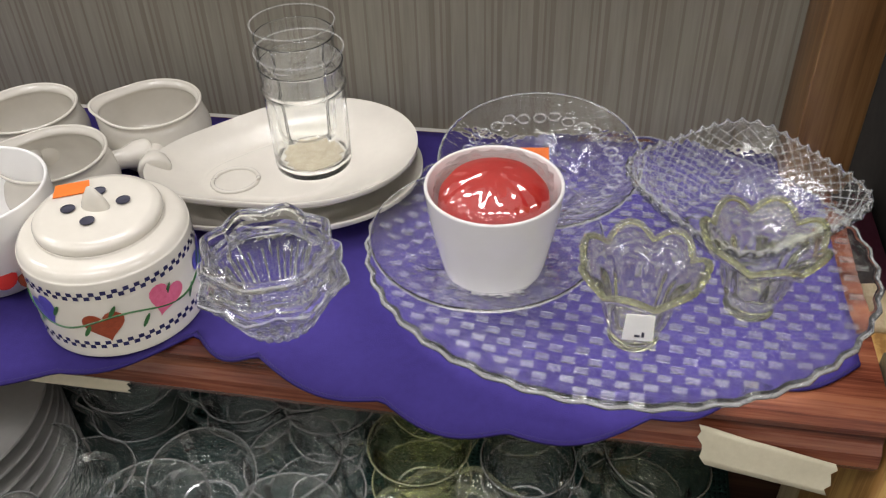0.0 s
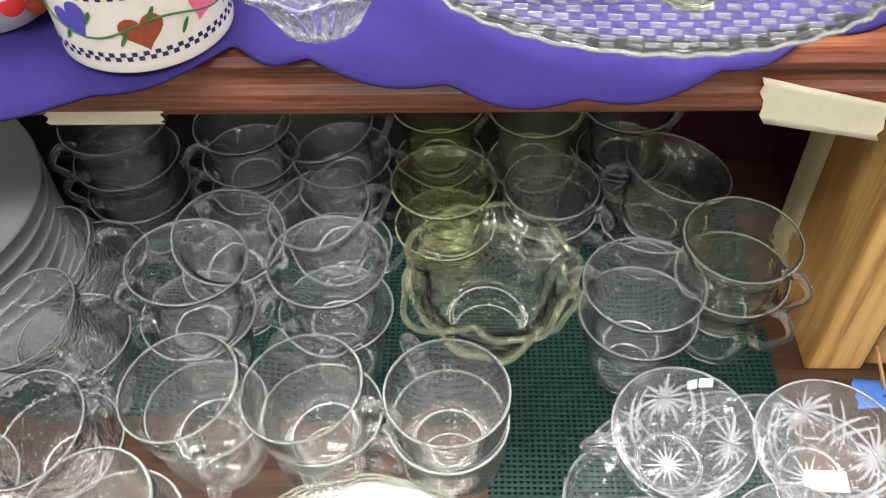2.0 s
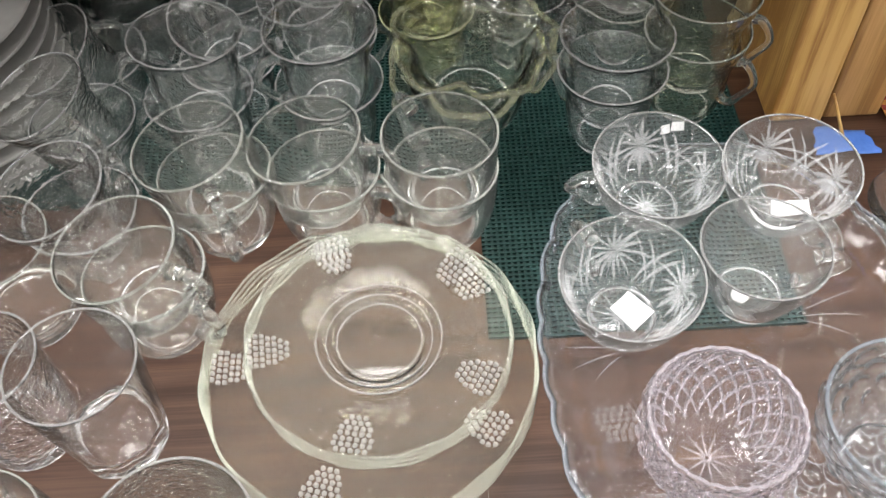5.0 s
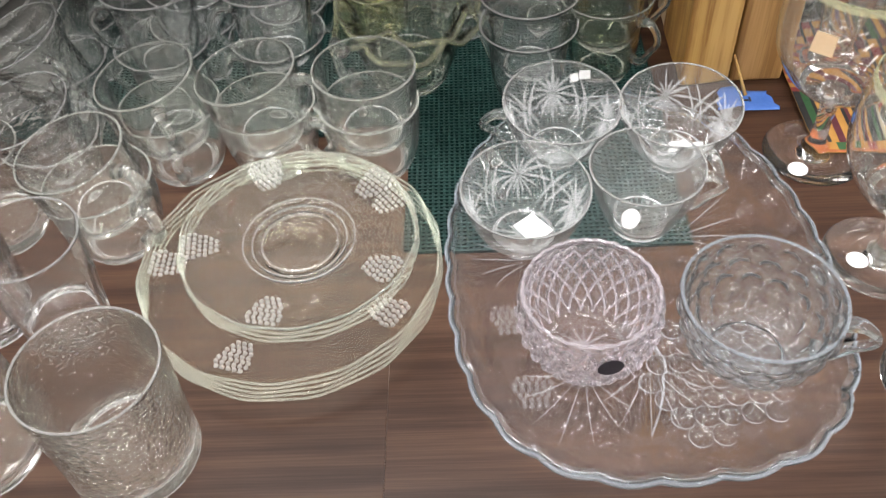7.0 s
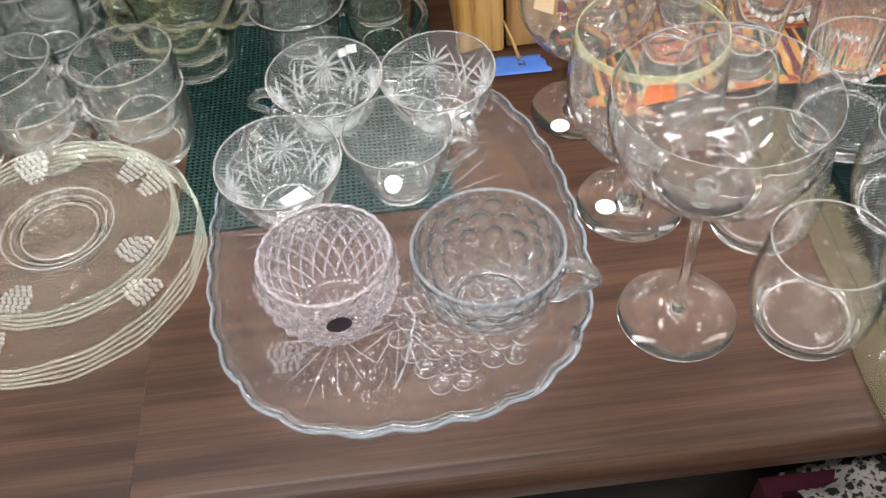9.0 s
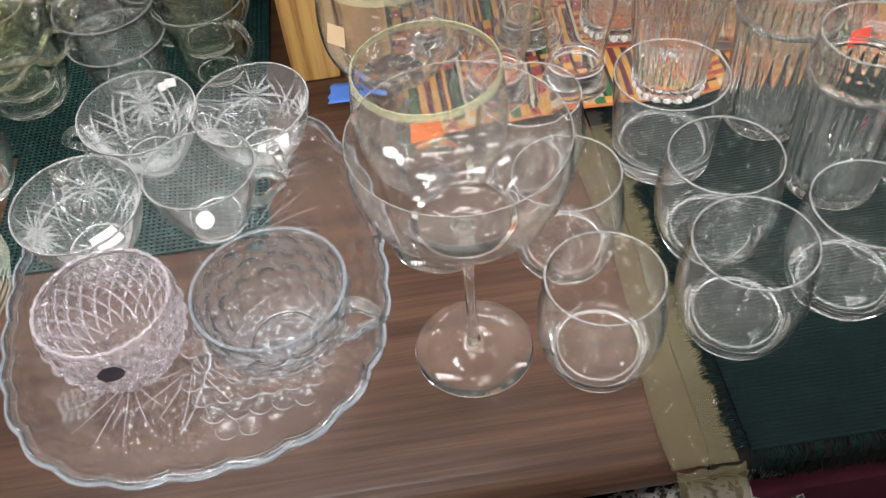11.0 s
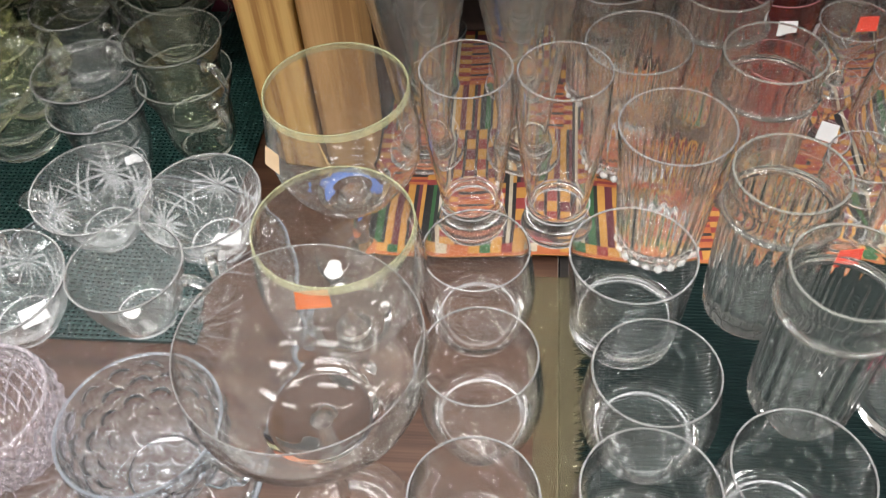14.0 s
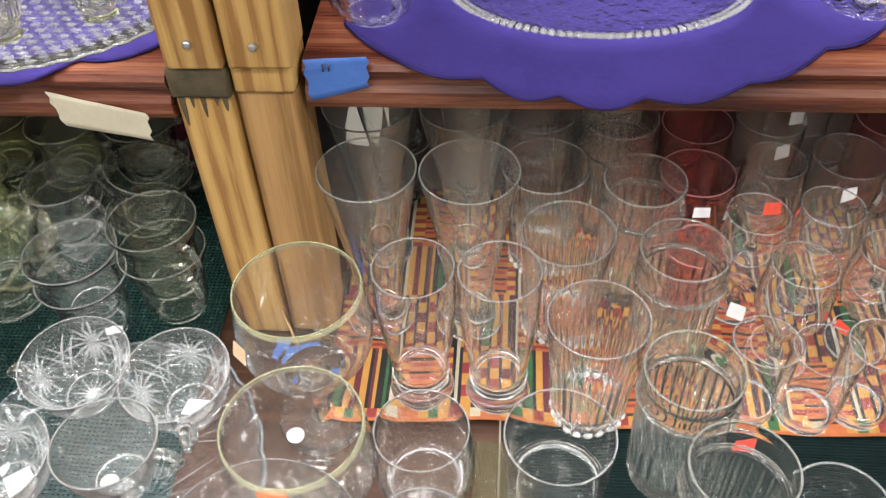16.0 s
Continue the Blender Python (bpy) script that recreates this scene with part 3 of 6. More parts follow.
def packing_tape():
    tape = thing("packing_tape", "wrinkled yellowed packing tape over the table joint", "tape")
    bm = bmesh.new()

    def fn(u, v):
        y = -0.095 - v * 0.2605
        w = 0.0165 + 0.002 * math.sin(v * 9)
        return (0.2035 + (u - 0.5) * 2 * w + 0.003 * math.sin(v * 5), y, 0.0014 + 0.0030 * abs(noise.noise(Vector((u * 6, v * 22, 1)))))

    part("strip", sheet(bm, fn, 10, 60, 0.0004), CLEARTAPE, tape)

    def hang(u, v):
        a = min(1, v * 2.2)
        return (0.2035 + (u - 0.5) * 0.036 + 0.005 * v, -0.3555 - 0.0105 * math.sin(a * math.pi / 2) - 0.004 * abs(noise.noise(Vector((u * 3, v * 4, 9)))), 0.0012 - 0.052 * v - 0.003 * abs(noise.noise(Vector((u * 5, v * 9, 3)))))

    part("loose_end", sheet(bmesh.new(), hang, 14, 24, 0.0004), CLEARTAPE, tape, "crumpled end hanging over the edge")


packing_tape()


def kente():
    """Printed cloth in strips: blocks of lengthwise stripes between blocks of crosswise lines."""
    x0, x1, y0, y1 = 0.078, 0.80, -0.081, 0.165
    cell = 0.0025
    nu, nv = int((x1 - x0) / cell), int((y1 - y0) / cell)
    stripes = [3, 3, 2, 2, 3, 0, 0, 4, 4, 0, 0, 3, 4, 0]

    def colour(i, j):
        if j < 4:
            return (1, 0, 2, 0, 6, 0, 5, 1)[(i // 3) % 8] if j > 0 else 1
        strip, s = divmod(i, 19)
        if s >= 17:
            return 3 if s == 17 else 5
        block = ((j - 4) // 22 + strip) % 3
        if block == 0:
            return stripes[(s + strip * 5) % 14]
        if block == 1:
            return (1, 1, 6, 1, 3)[j % 5] if 3 < s < 14 else (0 if j % 4 < 2 else 6)
        return ((4 if (s // 4) % 2 else 0) if ((j // 4) % 2) else (0 if (s // 4) % 2 else 6)) if s % 4 else 3

    def fn(u, v):
        x, y = x0 + u * (x1 - x0), y0 + v * (y1 - y0)
        return (x, y + 0.002 * math.sin(x * 40), 0.0052 + 0.0015 * noise.noise(Vector((x * 18, y * 18, 0))))

    bm = sheet(bmesh.new(), fn, nu, nv, 0.0008, None, colour)
    thing("woven_cloth", "bright gold, orange, green and black striped woven cloth", "cloth", "", None, bm, KENTE, False)


kente()
# Added cloth: keeps the back dark and carries the glasses there.
bm = sheet(bmesh.new(), lambda u, v: (0.079 + 0.72 * u, 0.166 + 0.160 * v, 0.0052 + 0.0012 * noise.noise(Vector((u * 13, v * 3, 5)))), 60, 14, 0.0008)
thing("dark_cloth", "added dark brown cloth behind the striped cloth", "cloth", "", None, bm, BROWN_CLOTH)


def felt_runner(name, pts, x0, x1, back, label, z=SHELF_T + 0.0006):
    """A felt cloth whose scalloped front hangs a little over the shelf's edge. pts: (x, y) of the front edge."""
    bm = bmesh.new()
    nu, nv = 200, 30
    edge = -0.002 if x0 < 0 else 0.012

    def front(x):
        for (xa, ya), (xb, yb) in zip(pts, pts[1:]):
            if xa <= x <= xb:
                u = (x - xa) / (xb - xa)
                return ya + (yb - ya) * u - 0.0085 * math.sin(math.pi * u) * (1 if xb - xa > 0.03 else 0.3)
        return pts[-1][1]

    def fn(u, v):
        x = x0 + u * (x1 - x0)
        y = back + (front(x) - back) * v
        over = max(0, edge + 0.003 - y)
        return (x, y, z + 0.0016 - over * (0.10 + 4.0 * over) + 0.0005 * noise.noise(Vector((x * 30, y * 30, 2))))

    sheet(bm, fn, nu, nv, 0.0014)
    ob = thing(name, label, "cloth", "felt runners", None, bm, FELT)
    edge_line = [Vector(fn(i / 900, 1)) + Vector((0, 0.0006 + 0.0011 * (i % 2), 0.0002)) for i in range(901)]
    part("stitching", tube(bmesh.new(), edge_line, 0.0004, 4), STITCH, ob, "darker blue stitched edge")
    return ob


felt_runner("felt_runner", [(-0.80, -0.03), (-0.70, -0.028), (-0.62, -0.028), (-0.54, -0.028), (-0.455, -0.03), (-0.372, -0.023), (-0.314, 0.006), (-0.281, -0.003), (-0.219, -0.018), (-0.163, -0.026), (-0.103, -0.012), (-0.060, 0.012), (-0.012, 0.030)],
            -0.80, -0.012, 0.196, "royal blue felt runner with scalloped edge on the shelf")
felt_runner("felt_runner", [(0.100, 0.055), (0.130, 0.020), (0.190, 0.000), (0.235, -0.012), (0.285, -0.013), (0.345, -0.002), (0.395, 0.030), (0.440, 0.060)],
            0.100, 0.440, 0.32, "royal blue scalloped felt runner under an oval platter")


def tape_piece(name, label, material, pts, category="tape", wobble=0.0012):
    """A short torn strip stuck on: four corners, going round."""
    rng = random.Random(len(label))
    a, b, c, d = (Vector(p) for p in pts)
    bm = bmesh.new()
    nu, nv = 12, 6
    nrm = (b - a).cross(d - a).normalized()

    def p(i, j):
        u, v = i / nu, j / nv
        q = (a * (1 - u) + b * u) * (1 - v) + (d * (1 - u) + c * u) * v
        if i in (0, nu):
            q = q + (b - a).normalized() * 0.0012 * math.sin(j * 2.3 + i)
        return q + nrm * wobble * (0.5 + 0.5 * noise.noise(q * 60))

    top = [[bm.verts.new(p(i, j)) for j in range(nv + 1)] for i in range(nu + 1)]
    low = [[bm.verts.new(v.co - nrm * 0.0003) for v in row] for row in top]
    for i in range(nu):
        for j in range(nv):
            bm.faces.new((top[i][j], top[i + 1][j], top[i + 1][j + 1], top[i][j + 1]))
            bm.faces.new((low[i][j], low[i][j + 1], low[i + 1][j + 1], low[i + 1][j]))
    for i in range(nu):
        bm.faces.new((top[i][0], low[i][0], low[i + 1][0], top[i + 1][0]))
        bm.faces.new((top[i][nv], top[i + 1][nv], low[i + 1][nv], low[i][nv]))
    return thing(name, label, category, "", None, bm, material)


tape_piece("masking_tape", "torn cream masking tape stuck on the shelf edge", MASKING, [(-0.081, -0.0032, 0.231), (-0.020, -0.0040, 0.216), (-0.021, -0.0055, 0.196), (-0.076, -0.0044, 0.206)])
tape_piece("masking_tape", "thin scrap of masking tape under the shelf edge", MASKING, [(-0.409, -0.0012, 0.214), (-0.354, -0.0012, 0.214), (-0.354, -0.003, 0.2065), (-0.409, -0.003, 0.2065)], wobble=0.0004)
bt = tape_piece("painters_tape", "torn blue painter's tape with handwriting on the shelf", BLUETAPE, [(0.0815, 0.0085, 0.248), (0.121, 0.0085, 0.2505), (0.120, 0.0095, 0.228), (0.0825, 0.0095, 0.217)])
part("handwriting", simple_box(0.0930, 0.0072, 0.2405, 0.0940, 0.0080, 0.2455), INK, bt)
part("handwriting", simple_box(0.0965, 0.0072, 0.2408, 0.0976, 0.0080, 0.2452), INK, bt)
bt = tape_piece("painters_tape", "blue painter's tape stuck flat on the table", BLUETAPE, [(0.024, -0.030, 0.0008), (0.067, -0.031, 0.0008), (0.061, -0.010, 0.0008), (0.028, -0.007, 0.0008)], wobble=0.0006)
part("handwriting", simple_box(0.043, -0.021, 0.0016, 0.046, -0.0195, 0.0022), INK, bt)
part("handwriting", simple_box(0.047, -0.0215, 0.0016, 0.0482, -0.017, 0.0022), INK, bt)

# ---------------------------------------------------------------- glassware kinds


def handle_bm(r_top, z_top, r_low, z_low, reach, thick, flat=1.0, knob=False):
    """A handle in the x-z plane that leaves the wall at two heights."""
    zm = (z_top + z_low) / 2
    pts = spline([(r_top - 0.001, 0, z_top), (r_top + reach * 0.55, 0, z_top + 0.002), (r_top + reach, 0, zm + (z_top - z_low) * 0.18), (r_low + reach * 0.82, 0, zm - (z_top - z_low) * 0.2), (r_low + reach * 0.4, 0, z_low - 0.001), (r_low - 0.001, 0, z_low)], 4)
    return tube(bmesh.new(), pts, lambda u: thick * (1.25 - 0.5 * math.sin(math.pi * u)), 10, flat)


def round_mug(m, label, group, material=GREENISH, r=0.034, h=0.056, turn=0):
    """A rounded clear mug with a ring handle."""
    ob = thing("glass_mug", label, "mug", group, m @ pose(0, 0, 0, 0, 0, turn))
    k = r / 0.034
    prof = vessel([(0.020 * k, 0), (0.0235 * k, 0.002), (0.0285 * k, 0.012), (0.0318 * k, 0.026), (0.0332 * k, h * 0.75), (r, h)], 0.0036, 0.008)
    part("body", lathe(prof, 64), material, ob)
    rim_ring(ob, r - 0.0011, h + 0.0004, 0.0013, material)
    base_glint(ob, 0.0215 * k, 0.005)
    part("handle", handle_bm(0.0328 * k, h * 0.86, 0.031 * k, h * 0.40, 0.0185, 0.0040), THICK, ob)
    return ob


def flared_cup(m, label, group, material=CLEAR, r=0.034, h=0.055, turn=0, panels=8, foot=0.018, lip=True):
    """A teacup with a turned-out lip and faint upright panels."""
    ob = thing("glass_cup", label, "cup", group, m @ pose(0, 0, 0, 0, 0, turn))
    prof = vessel([(foot, 0), (foot + 0.0005, 0.0025), (foot + 0.0045, 0.008), (r * 0.76, h * 0.35), (r * 0.80, h * 0.66), (r * (0.88 if lip else 0.95), h * 0.88), (r, h)], 0.0030, 0.0060)

    def mod(a, rr, z):
        k = 1 + 0.012 * math.cos(panels * a) * min(1, max(0, (h * 0.85 - z) / (h * 0.3))) * (rr / r)
        return rr * k * math.cos(a), rr * k * math.sin(a), z

    part("body", lathe(prof, 64, mod), material, ob)
    rim_ring(ob, r - 0.0010, h + 0.0004, 0.0012, material)
    base_glint(ob, foot, 0.0045)
    part("handle", handle_bm(r * 0.82, h * 0.80, r * 0.74, h * 0.34, 0.016, 0.0030), THICK, ob)
    return ob


def punch_cup(m, label, group, material=CUP_GLASS, r=0.0392, h=0.046, turn=0, star=True, handle_on=True):
    """A wide cup with a cut star on its base and fans of cuts up the wall."""
    ob = thing("punch_cup", label, "cup", group, m @ pose(0, 0, 0, 0, 0, turn))
    prof = vessel([(0.0185, 0), (0.019, 0.0028), (0.0225, 0.007), (r * 0.76, h * 0.36), (r * 0.90, h * 0.66), (r, h)], 0.0030, 0.0055)
    part("body", lathe(prof, 64), material, ob)
    rim_ring(ob, r - 0.0011, h + 0.0004, 0.0013, material)
    base_glint(ob, 0.0187, 0.0042)
    if handle_on:
        part("handle", handle_bm(r * 0.86, h * 0.76, r * 0.70, h * 0.32, 0.018, 0.0033, 1.2), THICK, ob)
    if star:
        bm = bmesh.new()
        for k in range(16):
            a = 2 * math.pi * k / 16
            ln = 0.0155 if k % 2 == 0 else 0.011
            tube(bm, [(0.0006 * math.cos(a), 0.0006 * math.sin(a), -0.0001), (ln * 0.5 * math.cos(a), ln * 0.5 * math.sin(a), -0.0004), (ln * math.cos(a), ln * math.sin(a), 0.0004)], lambda u: 0.0009 * (1 - 0.75 * u) + 0.0001, 5)
        part("base_star", bm, STAR_CUT, ob, "star cut into the base")

        def on_wall(a, z):
            z = min(max(z, 0.0075), h - 0.002)
            u = min(1, max(0, z / h))
            outer = float(np.interp(z, (0.007, h * 0.36, h * 0.66, h), (0.0225, r * 0.76, r * 0.90, r)))
            rr = outer - 0.0030 * (1 - 0.45 * u * u) - 0.0002
            return (rr * math.cos(a), rr * math.sin(a), z)

        for k in range(4):
            a0 = math.pi / 2 * k + math.radians(95 - turn)
            bm = bmesh.new()
            for q in range(16):
                b = 2 * math.pi * q / 16
                ln = (0.0330, 0.0200)[q % 2] * (0.66 if abs(math.sin(b)) > 0.7 else 1)
                tube(bm, [on_wall(a0 + w * ln * math.cos(b) / r, h * 0.54 + w * ln * 0.9 * math.sin(b)) for w in (0.03, 0.3, 0.65, 1.0)], lambda u: 0.0015 * math.sin(math.pi * (0.10 + 0.82 * u)), 6, 0.5)
            part("wall_star", bm, STAR_CUT, ob, "many-rayed star cut into the wall")
            for q in (-1, 1):
                for e in (0.0, 0.22):
                    part("slanting_cut", tube(bmesh.new(), [on_wall(a0 + math.pi / 4 + q * (0.30 - e - 0.55 * w), h * (0.16 + 0.66 * w)) for w in (0, 0.25, 0.5, 0.75, 1.0)], lambda u: 0.0013 * math.sin(math.pi * (0.08 + 0.86 * u)), 6, 0.5), STAR_CUT, ob)
    return ob


def tumbler(m, label, group, outer, material=CLEAR, wall=0.0020, floor=0.009, mod=None, segs=64, name="glass_tumbler", category="tumbler"):
    ob = thing(name, label, category, group, m)
    part("body", lathe(vessel(outer, wall, floor), segs, mod), material, ob)
    rim_ring(ob, outer[-1][0] - wall / 2, outer[-1][1] + wall * 0.2, wall * 0.60, material, mod)
    base_glint(ob, outer[1][0] - 0.0006, floor)
    return ob


ROLY = [(0.0215, 0), (0.0262, 0.0022), (0.0305, 0.010), (0.0335, 0.024), (0.0342, 0.037), (0.0328, 0.052), (0.0308, 0.068)]
ROCKS = [(0.0295, 0), (0.0318, 0.0022), (0.0325, 0.012), (0.0340, 0.035), (0.0355, 0.066)]


def ridged(n, depth, z0=0.0, z1=9.0, outer=None):
    """Upright ribs between two heights; outer(z) keeps them off the inner face."""
    def mod(a, r, z):
        k = 1 + (depth * math.cos(n * a) if z0 < z < z1 and (outer is None or r > outer(z)) else 0)
        return r * k * math.cos(a), r * k * math.sin(a), z
    return mod


def stemware(m, label, foot_r, stem_h, bowl, rim_material, material=CLEAR, stem_r=0.0032, wall=0.0013, name="wine_glass"):
    """Foot, stem and bowl. bowl: outer line (r, z) above the stem."""
    ob = thing(name, label, "wine glass", "stemmed glasses", m)
    z0 = stem_h
    prof = [(0, 0.0004), (foot_r * 0.6, 0.0003), (foot_r - 0.0006, 0), (foot_r, 0.0007), (foot_r - 0.0008, 0.0014), (foot_r * 0.6, 0.0022), (foot_r * 0.25, 0.0042), (stem_r * 1.7, 0.0075), (stem_r, 0.013), (stem_r * 0.92, z0 * 0.6), (stem_r * 1.1, z0 - 0.004), (stem_r * 1.8, z0 + 0.0006), (0, z0 + 0.0009)]
    part("foot_and_stem", lathe(prof, 56), material, ob)
    pr = vessel([(stem_r * 1.5, z0 + 0.0012)] + [(r, z0 + z) for r, z in bowl], wall, z0 + 0.006, 5)
    part("bowl", lathe(pr, 72), CLEAR, ob)
    rim_ring(ob, bowl[-1][0] - wall / 2, z0 + bowl[-1][1] + wall * 0.2, wall * 0.7, rim_material)
    if rim_material is YELLOW_RIM:
        r, z = bowl[-1][0], z0 + bowl[-1][1]
        part("rim_band", lathe([(r + 0.0007, z - 0.0042), (r + 0.0004, z), (r - 0.0006, z + 0.0003), (r - wall * 0.5, z), (r - wall * 0.5 + 0.0004, z - 0.0042), (r + 0.0007, z - 0.0042)], 72), PALE_BAND, ob, "pale yellow band along the lip")
    return ob


def sticker(name, label, material, m, w, h, corners=4, group="price stickers"):
    """A small flat sticker, round when it has many corners."""
    bm = bmesh.new()
    if corners == 4:
        pts = [(-w / 2, -h / 2), (w / 2, -h / 2 + h * 0.05), (w / 2 - w * 0.04, h / 2), (-w / 2 + w * 0.05, h / 2 - h * 0.04)]
    else:
        pts = [(w / 2 * math.cos(2 * math.pi * k / corners), h / 2 * math.sin(2 * math.pi * k / corners)) for k in range(corners)]
    outline_sheet(bm, pts, 0, 0.0003)
    return thing(name, label, "sticker", group, m, bm, material, False)


# ---------------------------------------------------------------- lower compartment, on the mesh mat
MAT_Z = 0.0028


def cup_stack(x, y, n, pitch, maker, label, group, tilt=0, tilt_dir=0, turn=0, z=MAT_Z, **kw):
    for i in range(n):
        m = pose(x, y, z + i * pitch, 0, 0, tilt_dir) @ pose(0, 0, 0, 0, tilt if i == n - 1 else 0, 0) @ pose(0, 0, 0, 0, 0, -tilt_dir)
        maker(m, label, group, turn=turn + 9 * i, **kw)


G = "glass cups stacked on the mat"
cup_stack(-0.370, -0.006, 2, 0.043, flared_cup, "clear flared glass cup in a stack of two", G, turn=185, h=0.062, tilt=4, tilt_dir=60)
cup_stack(-0.289, -0.002, 2, 0.043, flared_cup, "clear flared glass cup in a stack of two", G, turn=200, h=0.062)
cup_stack(-0.113, -0.004, 2, 0.026, flared_cup, "clear flared glass cup in a stack of two", G, turn=140, h=0.062, r=0.0345)
cup_stack(-0.056, 0.020, 2, 0.030, flared_cup, "grey-green patterned glass cup in a leaning stack", G, turn=-40, h=0.068, r=0.0335, material=OLIVE, lip=False)
cup_stack(-0.159, 0.084, 2, 0.020, flared_cup, "clear patterned glass cup in a stack of two", G, turn=-30, h=0.058, r=0.0305, material=PRESSED, lip=False)
cup_stack(-0.359, 0.040, 2, 0.042, flared_cup, "clear footed glass cup in a tilted stack", G, turn=120, h=0.050, r=0.0335, tilt=14, tilt_dir=-60)
cup_stack(-0.293, 0.058, 2, 0.040, flared_cup, "clear thin glass cup in a tilted stack", G, turn=20, h=0.050, r=0.0325, tilt=-12, tilt_dir=20, lip=False)
cup_stack(-0.092, 0.083, 2, 0.042, flared_cup, "clear embossed glass cup in a leaning stack", G, turn=170, h=0.050, r=0.0345, material=OLIVE, tilt=14, tilt_dir=20, lip=False)
cup_stack(-0.440, -0.022, 2, 0.030, flared_cup, "clear stippled glass cup leaning in a stack", G, turn=-50, h=0.060, r=0.0325, material=STIPPLE, tilt=-18, tilt_dir=20, lip=False)
cup_stack(-0.447, 0.041, 2, 0.024, flared_cup, "clear stippled glass cup tipped in a stack", G, turn=10, h=0.056, r=0.034, material=STIPPLE, tilt=-26, tilt_dir=30, lip=False)
cup_stack(-0.436, 0.107, 3, 0.030, flared_cup, "clear stippled glass cup in a tall stack", G, turn=190, h=0.055, r=0.0345, material=STIPPLE, lip=False)
cup_stack(-0.356, 0.112, 3, 0.028, flared_cup, "clear glass cup in a stack at the back", G, turn=190, h=0.052, r=0.0315)
cup_stack(-0.295, 0.112, 3, 0.028, flared_cup, "clear glass cup in a stack at the back", G, turn=10, h=0.052, r=0.0325, tilt=-10, tilt_dir=20)
cup_stack(-0.227, 0.076, 2, 0.038, flared_cup, "yellow glass cup in a stack", G, turn=30, h=0.052, r=0.0330, material=YELLOW)
cup_stack(-0.232, 0.140, 2, 0.048, flared_cup, "yellow glass cup in a stack at the back", G, turn=20, h=0.052, r=0.031, material=YELLOW)
cup_stack(-0.168, 0.135, 2, 0.048, flared_cup, "amber-tinted glass cup in a stack at the back", G, turn=20, h=0.052, r=0.031, material=YELLOW_RIM)
cup_stack(-0.105, 0.145, 2, 0.044, flared_cup, "smoky glass cup in a stack at the back", G, turn=10, h=0.052, r=0.032, material=OLIVE)


def creamer(m, label):
    """A crimped bowl: upright panelled wall and a wide lip pinched into waves."""
    ob = thing("crimped_bowl", label, "bowl", "crimped bowls", m)
    prof = vessel([(0.0245, 0), (0.0260, 0.002), (0.0300, 0.009), (0.0355, 0.024), (0.0380, 0.036), (0.0410, 0.044), (0.0465, 0.050), (0.0510, 0.0535)], 0.0034, 0.006)

    def mod(a, r, z):
        k = min(1, max(0, (z - 0.030) / 0.0235))
        fold = abs(math.sin(2.5 * a + 0.4)) ** 0.7
        rr = r * (1 + k * (0.13 * fold - 0.09) + 0.030 * k * math.cos(10 * a + 0.7) + 0.014 * math.cos(12 * a) * (1 - k) * (z > 0.006))
        return rr * math.cos(a), rr * math.sin(a), z + k * (0.0075 * (0.6 - fold) + 0.0018 * math.cos(10 * a + 2.0))

    part("body", lathe(prof, 140, mod), OLIVE_CLEAR, ob)
    rim_ring(ob, 0.0495, 0.0538, 0.0046, OLIVE_LIP, mod, 140)
    base_glint(ob, 0.0245, 0.005)
    return ob


creamer(pose(-0.200, 0.022, MAT_Z + 0.000, 0, 0, 30), "greenish crimped glass bowl holding another")
creamer(pose(-0.200, 0.024, MAT_Z + 0.0165, 3, 0, 52), "greenish glass bowl with crimped wavy lip")


def plate_line(outer, thick, steps=4):
    """The closed profile of a shallow dish: the same line again, thick above."""
    out = [(r, z) for r, z, _ in (tuple(v) for v in spline([(r, z, 0) for r, z in outer], steps))]
    rt, zt = out[-1]
    (ra, za), k = out[-2], 0.0005 / max(0.0006, math.dist(out[-2], out[-1]))
    out.insert(-1, (rt + (ra - rt) * k, zt + (za - zt) * k))
    return [(0, out[0][1] + 0.0008)] + out + [(rt + thick * 0.3, zt + thick * 0.5)] + [(r, z + thick) for r, z in reversed(out)] + [(0, out[0][1] + thick)]


def plate_bm(r, rise, thick, well, mod=None, segs=80, stepped=False):
    """A shallow round dish; stepped gives it a ridged ring round the well."""
    if stepped:
        line = [(well * 0.70, 0.0006), (well * 0.80, 0.0), (well * 0.84, 0.0013), (well * 0.93, 0.0012), (well * 0.97, 0.0026), (well * 1.08, 0.0025), (well * 1.13, 0.0038), (well * 1.26, 0.0044),
                (r * 0.70, rise * 0.66), (r * 0.90, rise * 0.90), (r, rise)]
    else:
        line = [(well * 0.8, 0.0006), (well * 0.9, 0.0), (well, 0.0012), (r * 0.62, rise * 0.48), (r * 0.84, rise * 0.78), (r, rise)]
    return lathe(plate_line(line, thick), segs, mod)


for i in range(9):
    bm = plate_bm(0.088, 0.013, 0.003, 0.05)
    thing("dinner_plate", "grey-white glass plate in a tall stack", "plate", "plates stacked in the compartment", pose(-0.560, 0.045, MAT_Z + i * 0.0125, 4, 8, 0), bm, PLATEGREY)

# ---------------------------------------------------------------- mugs, tumblers and plates on the bare table
GM = "round glass mugs stacked in pairs"


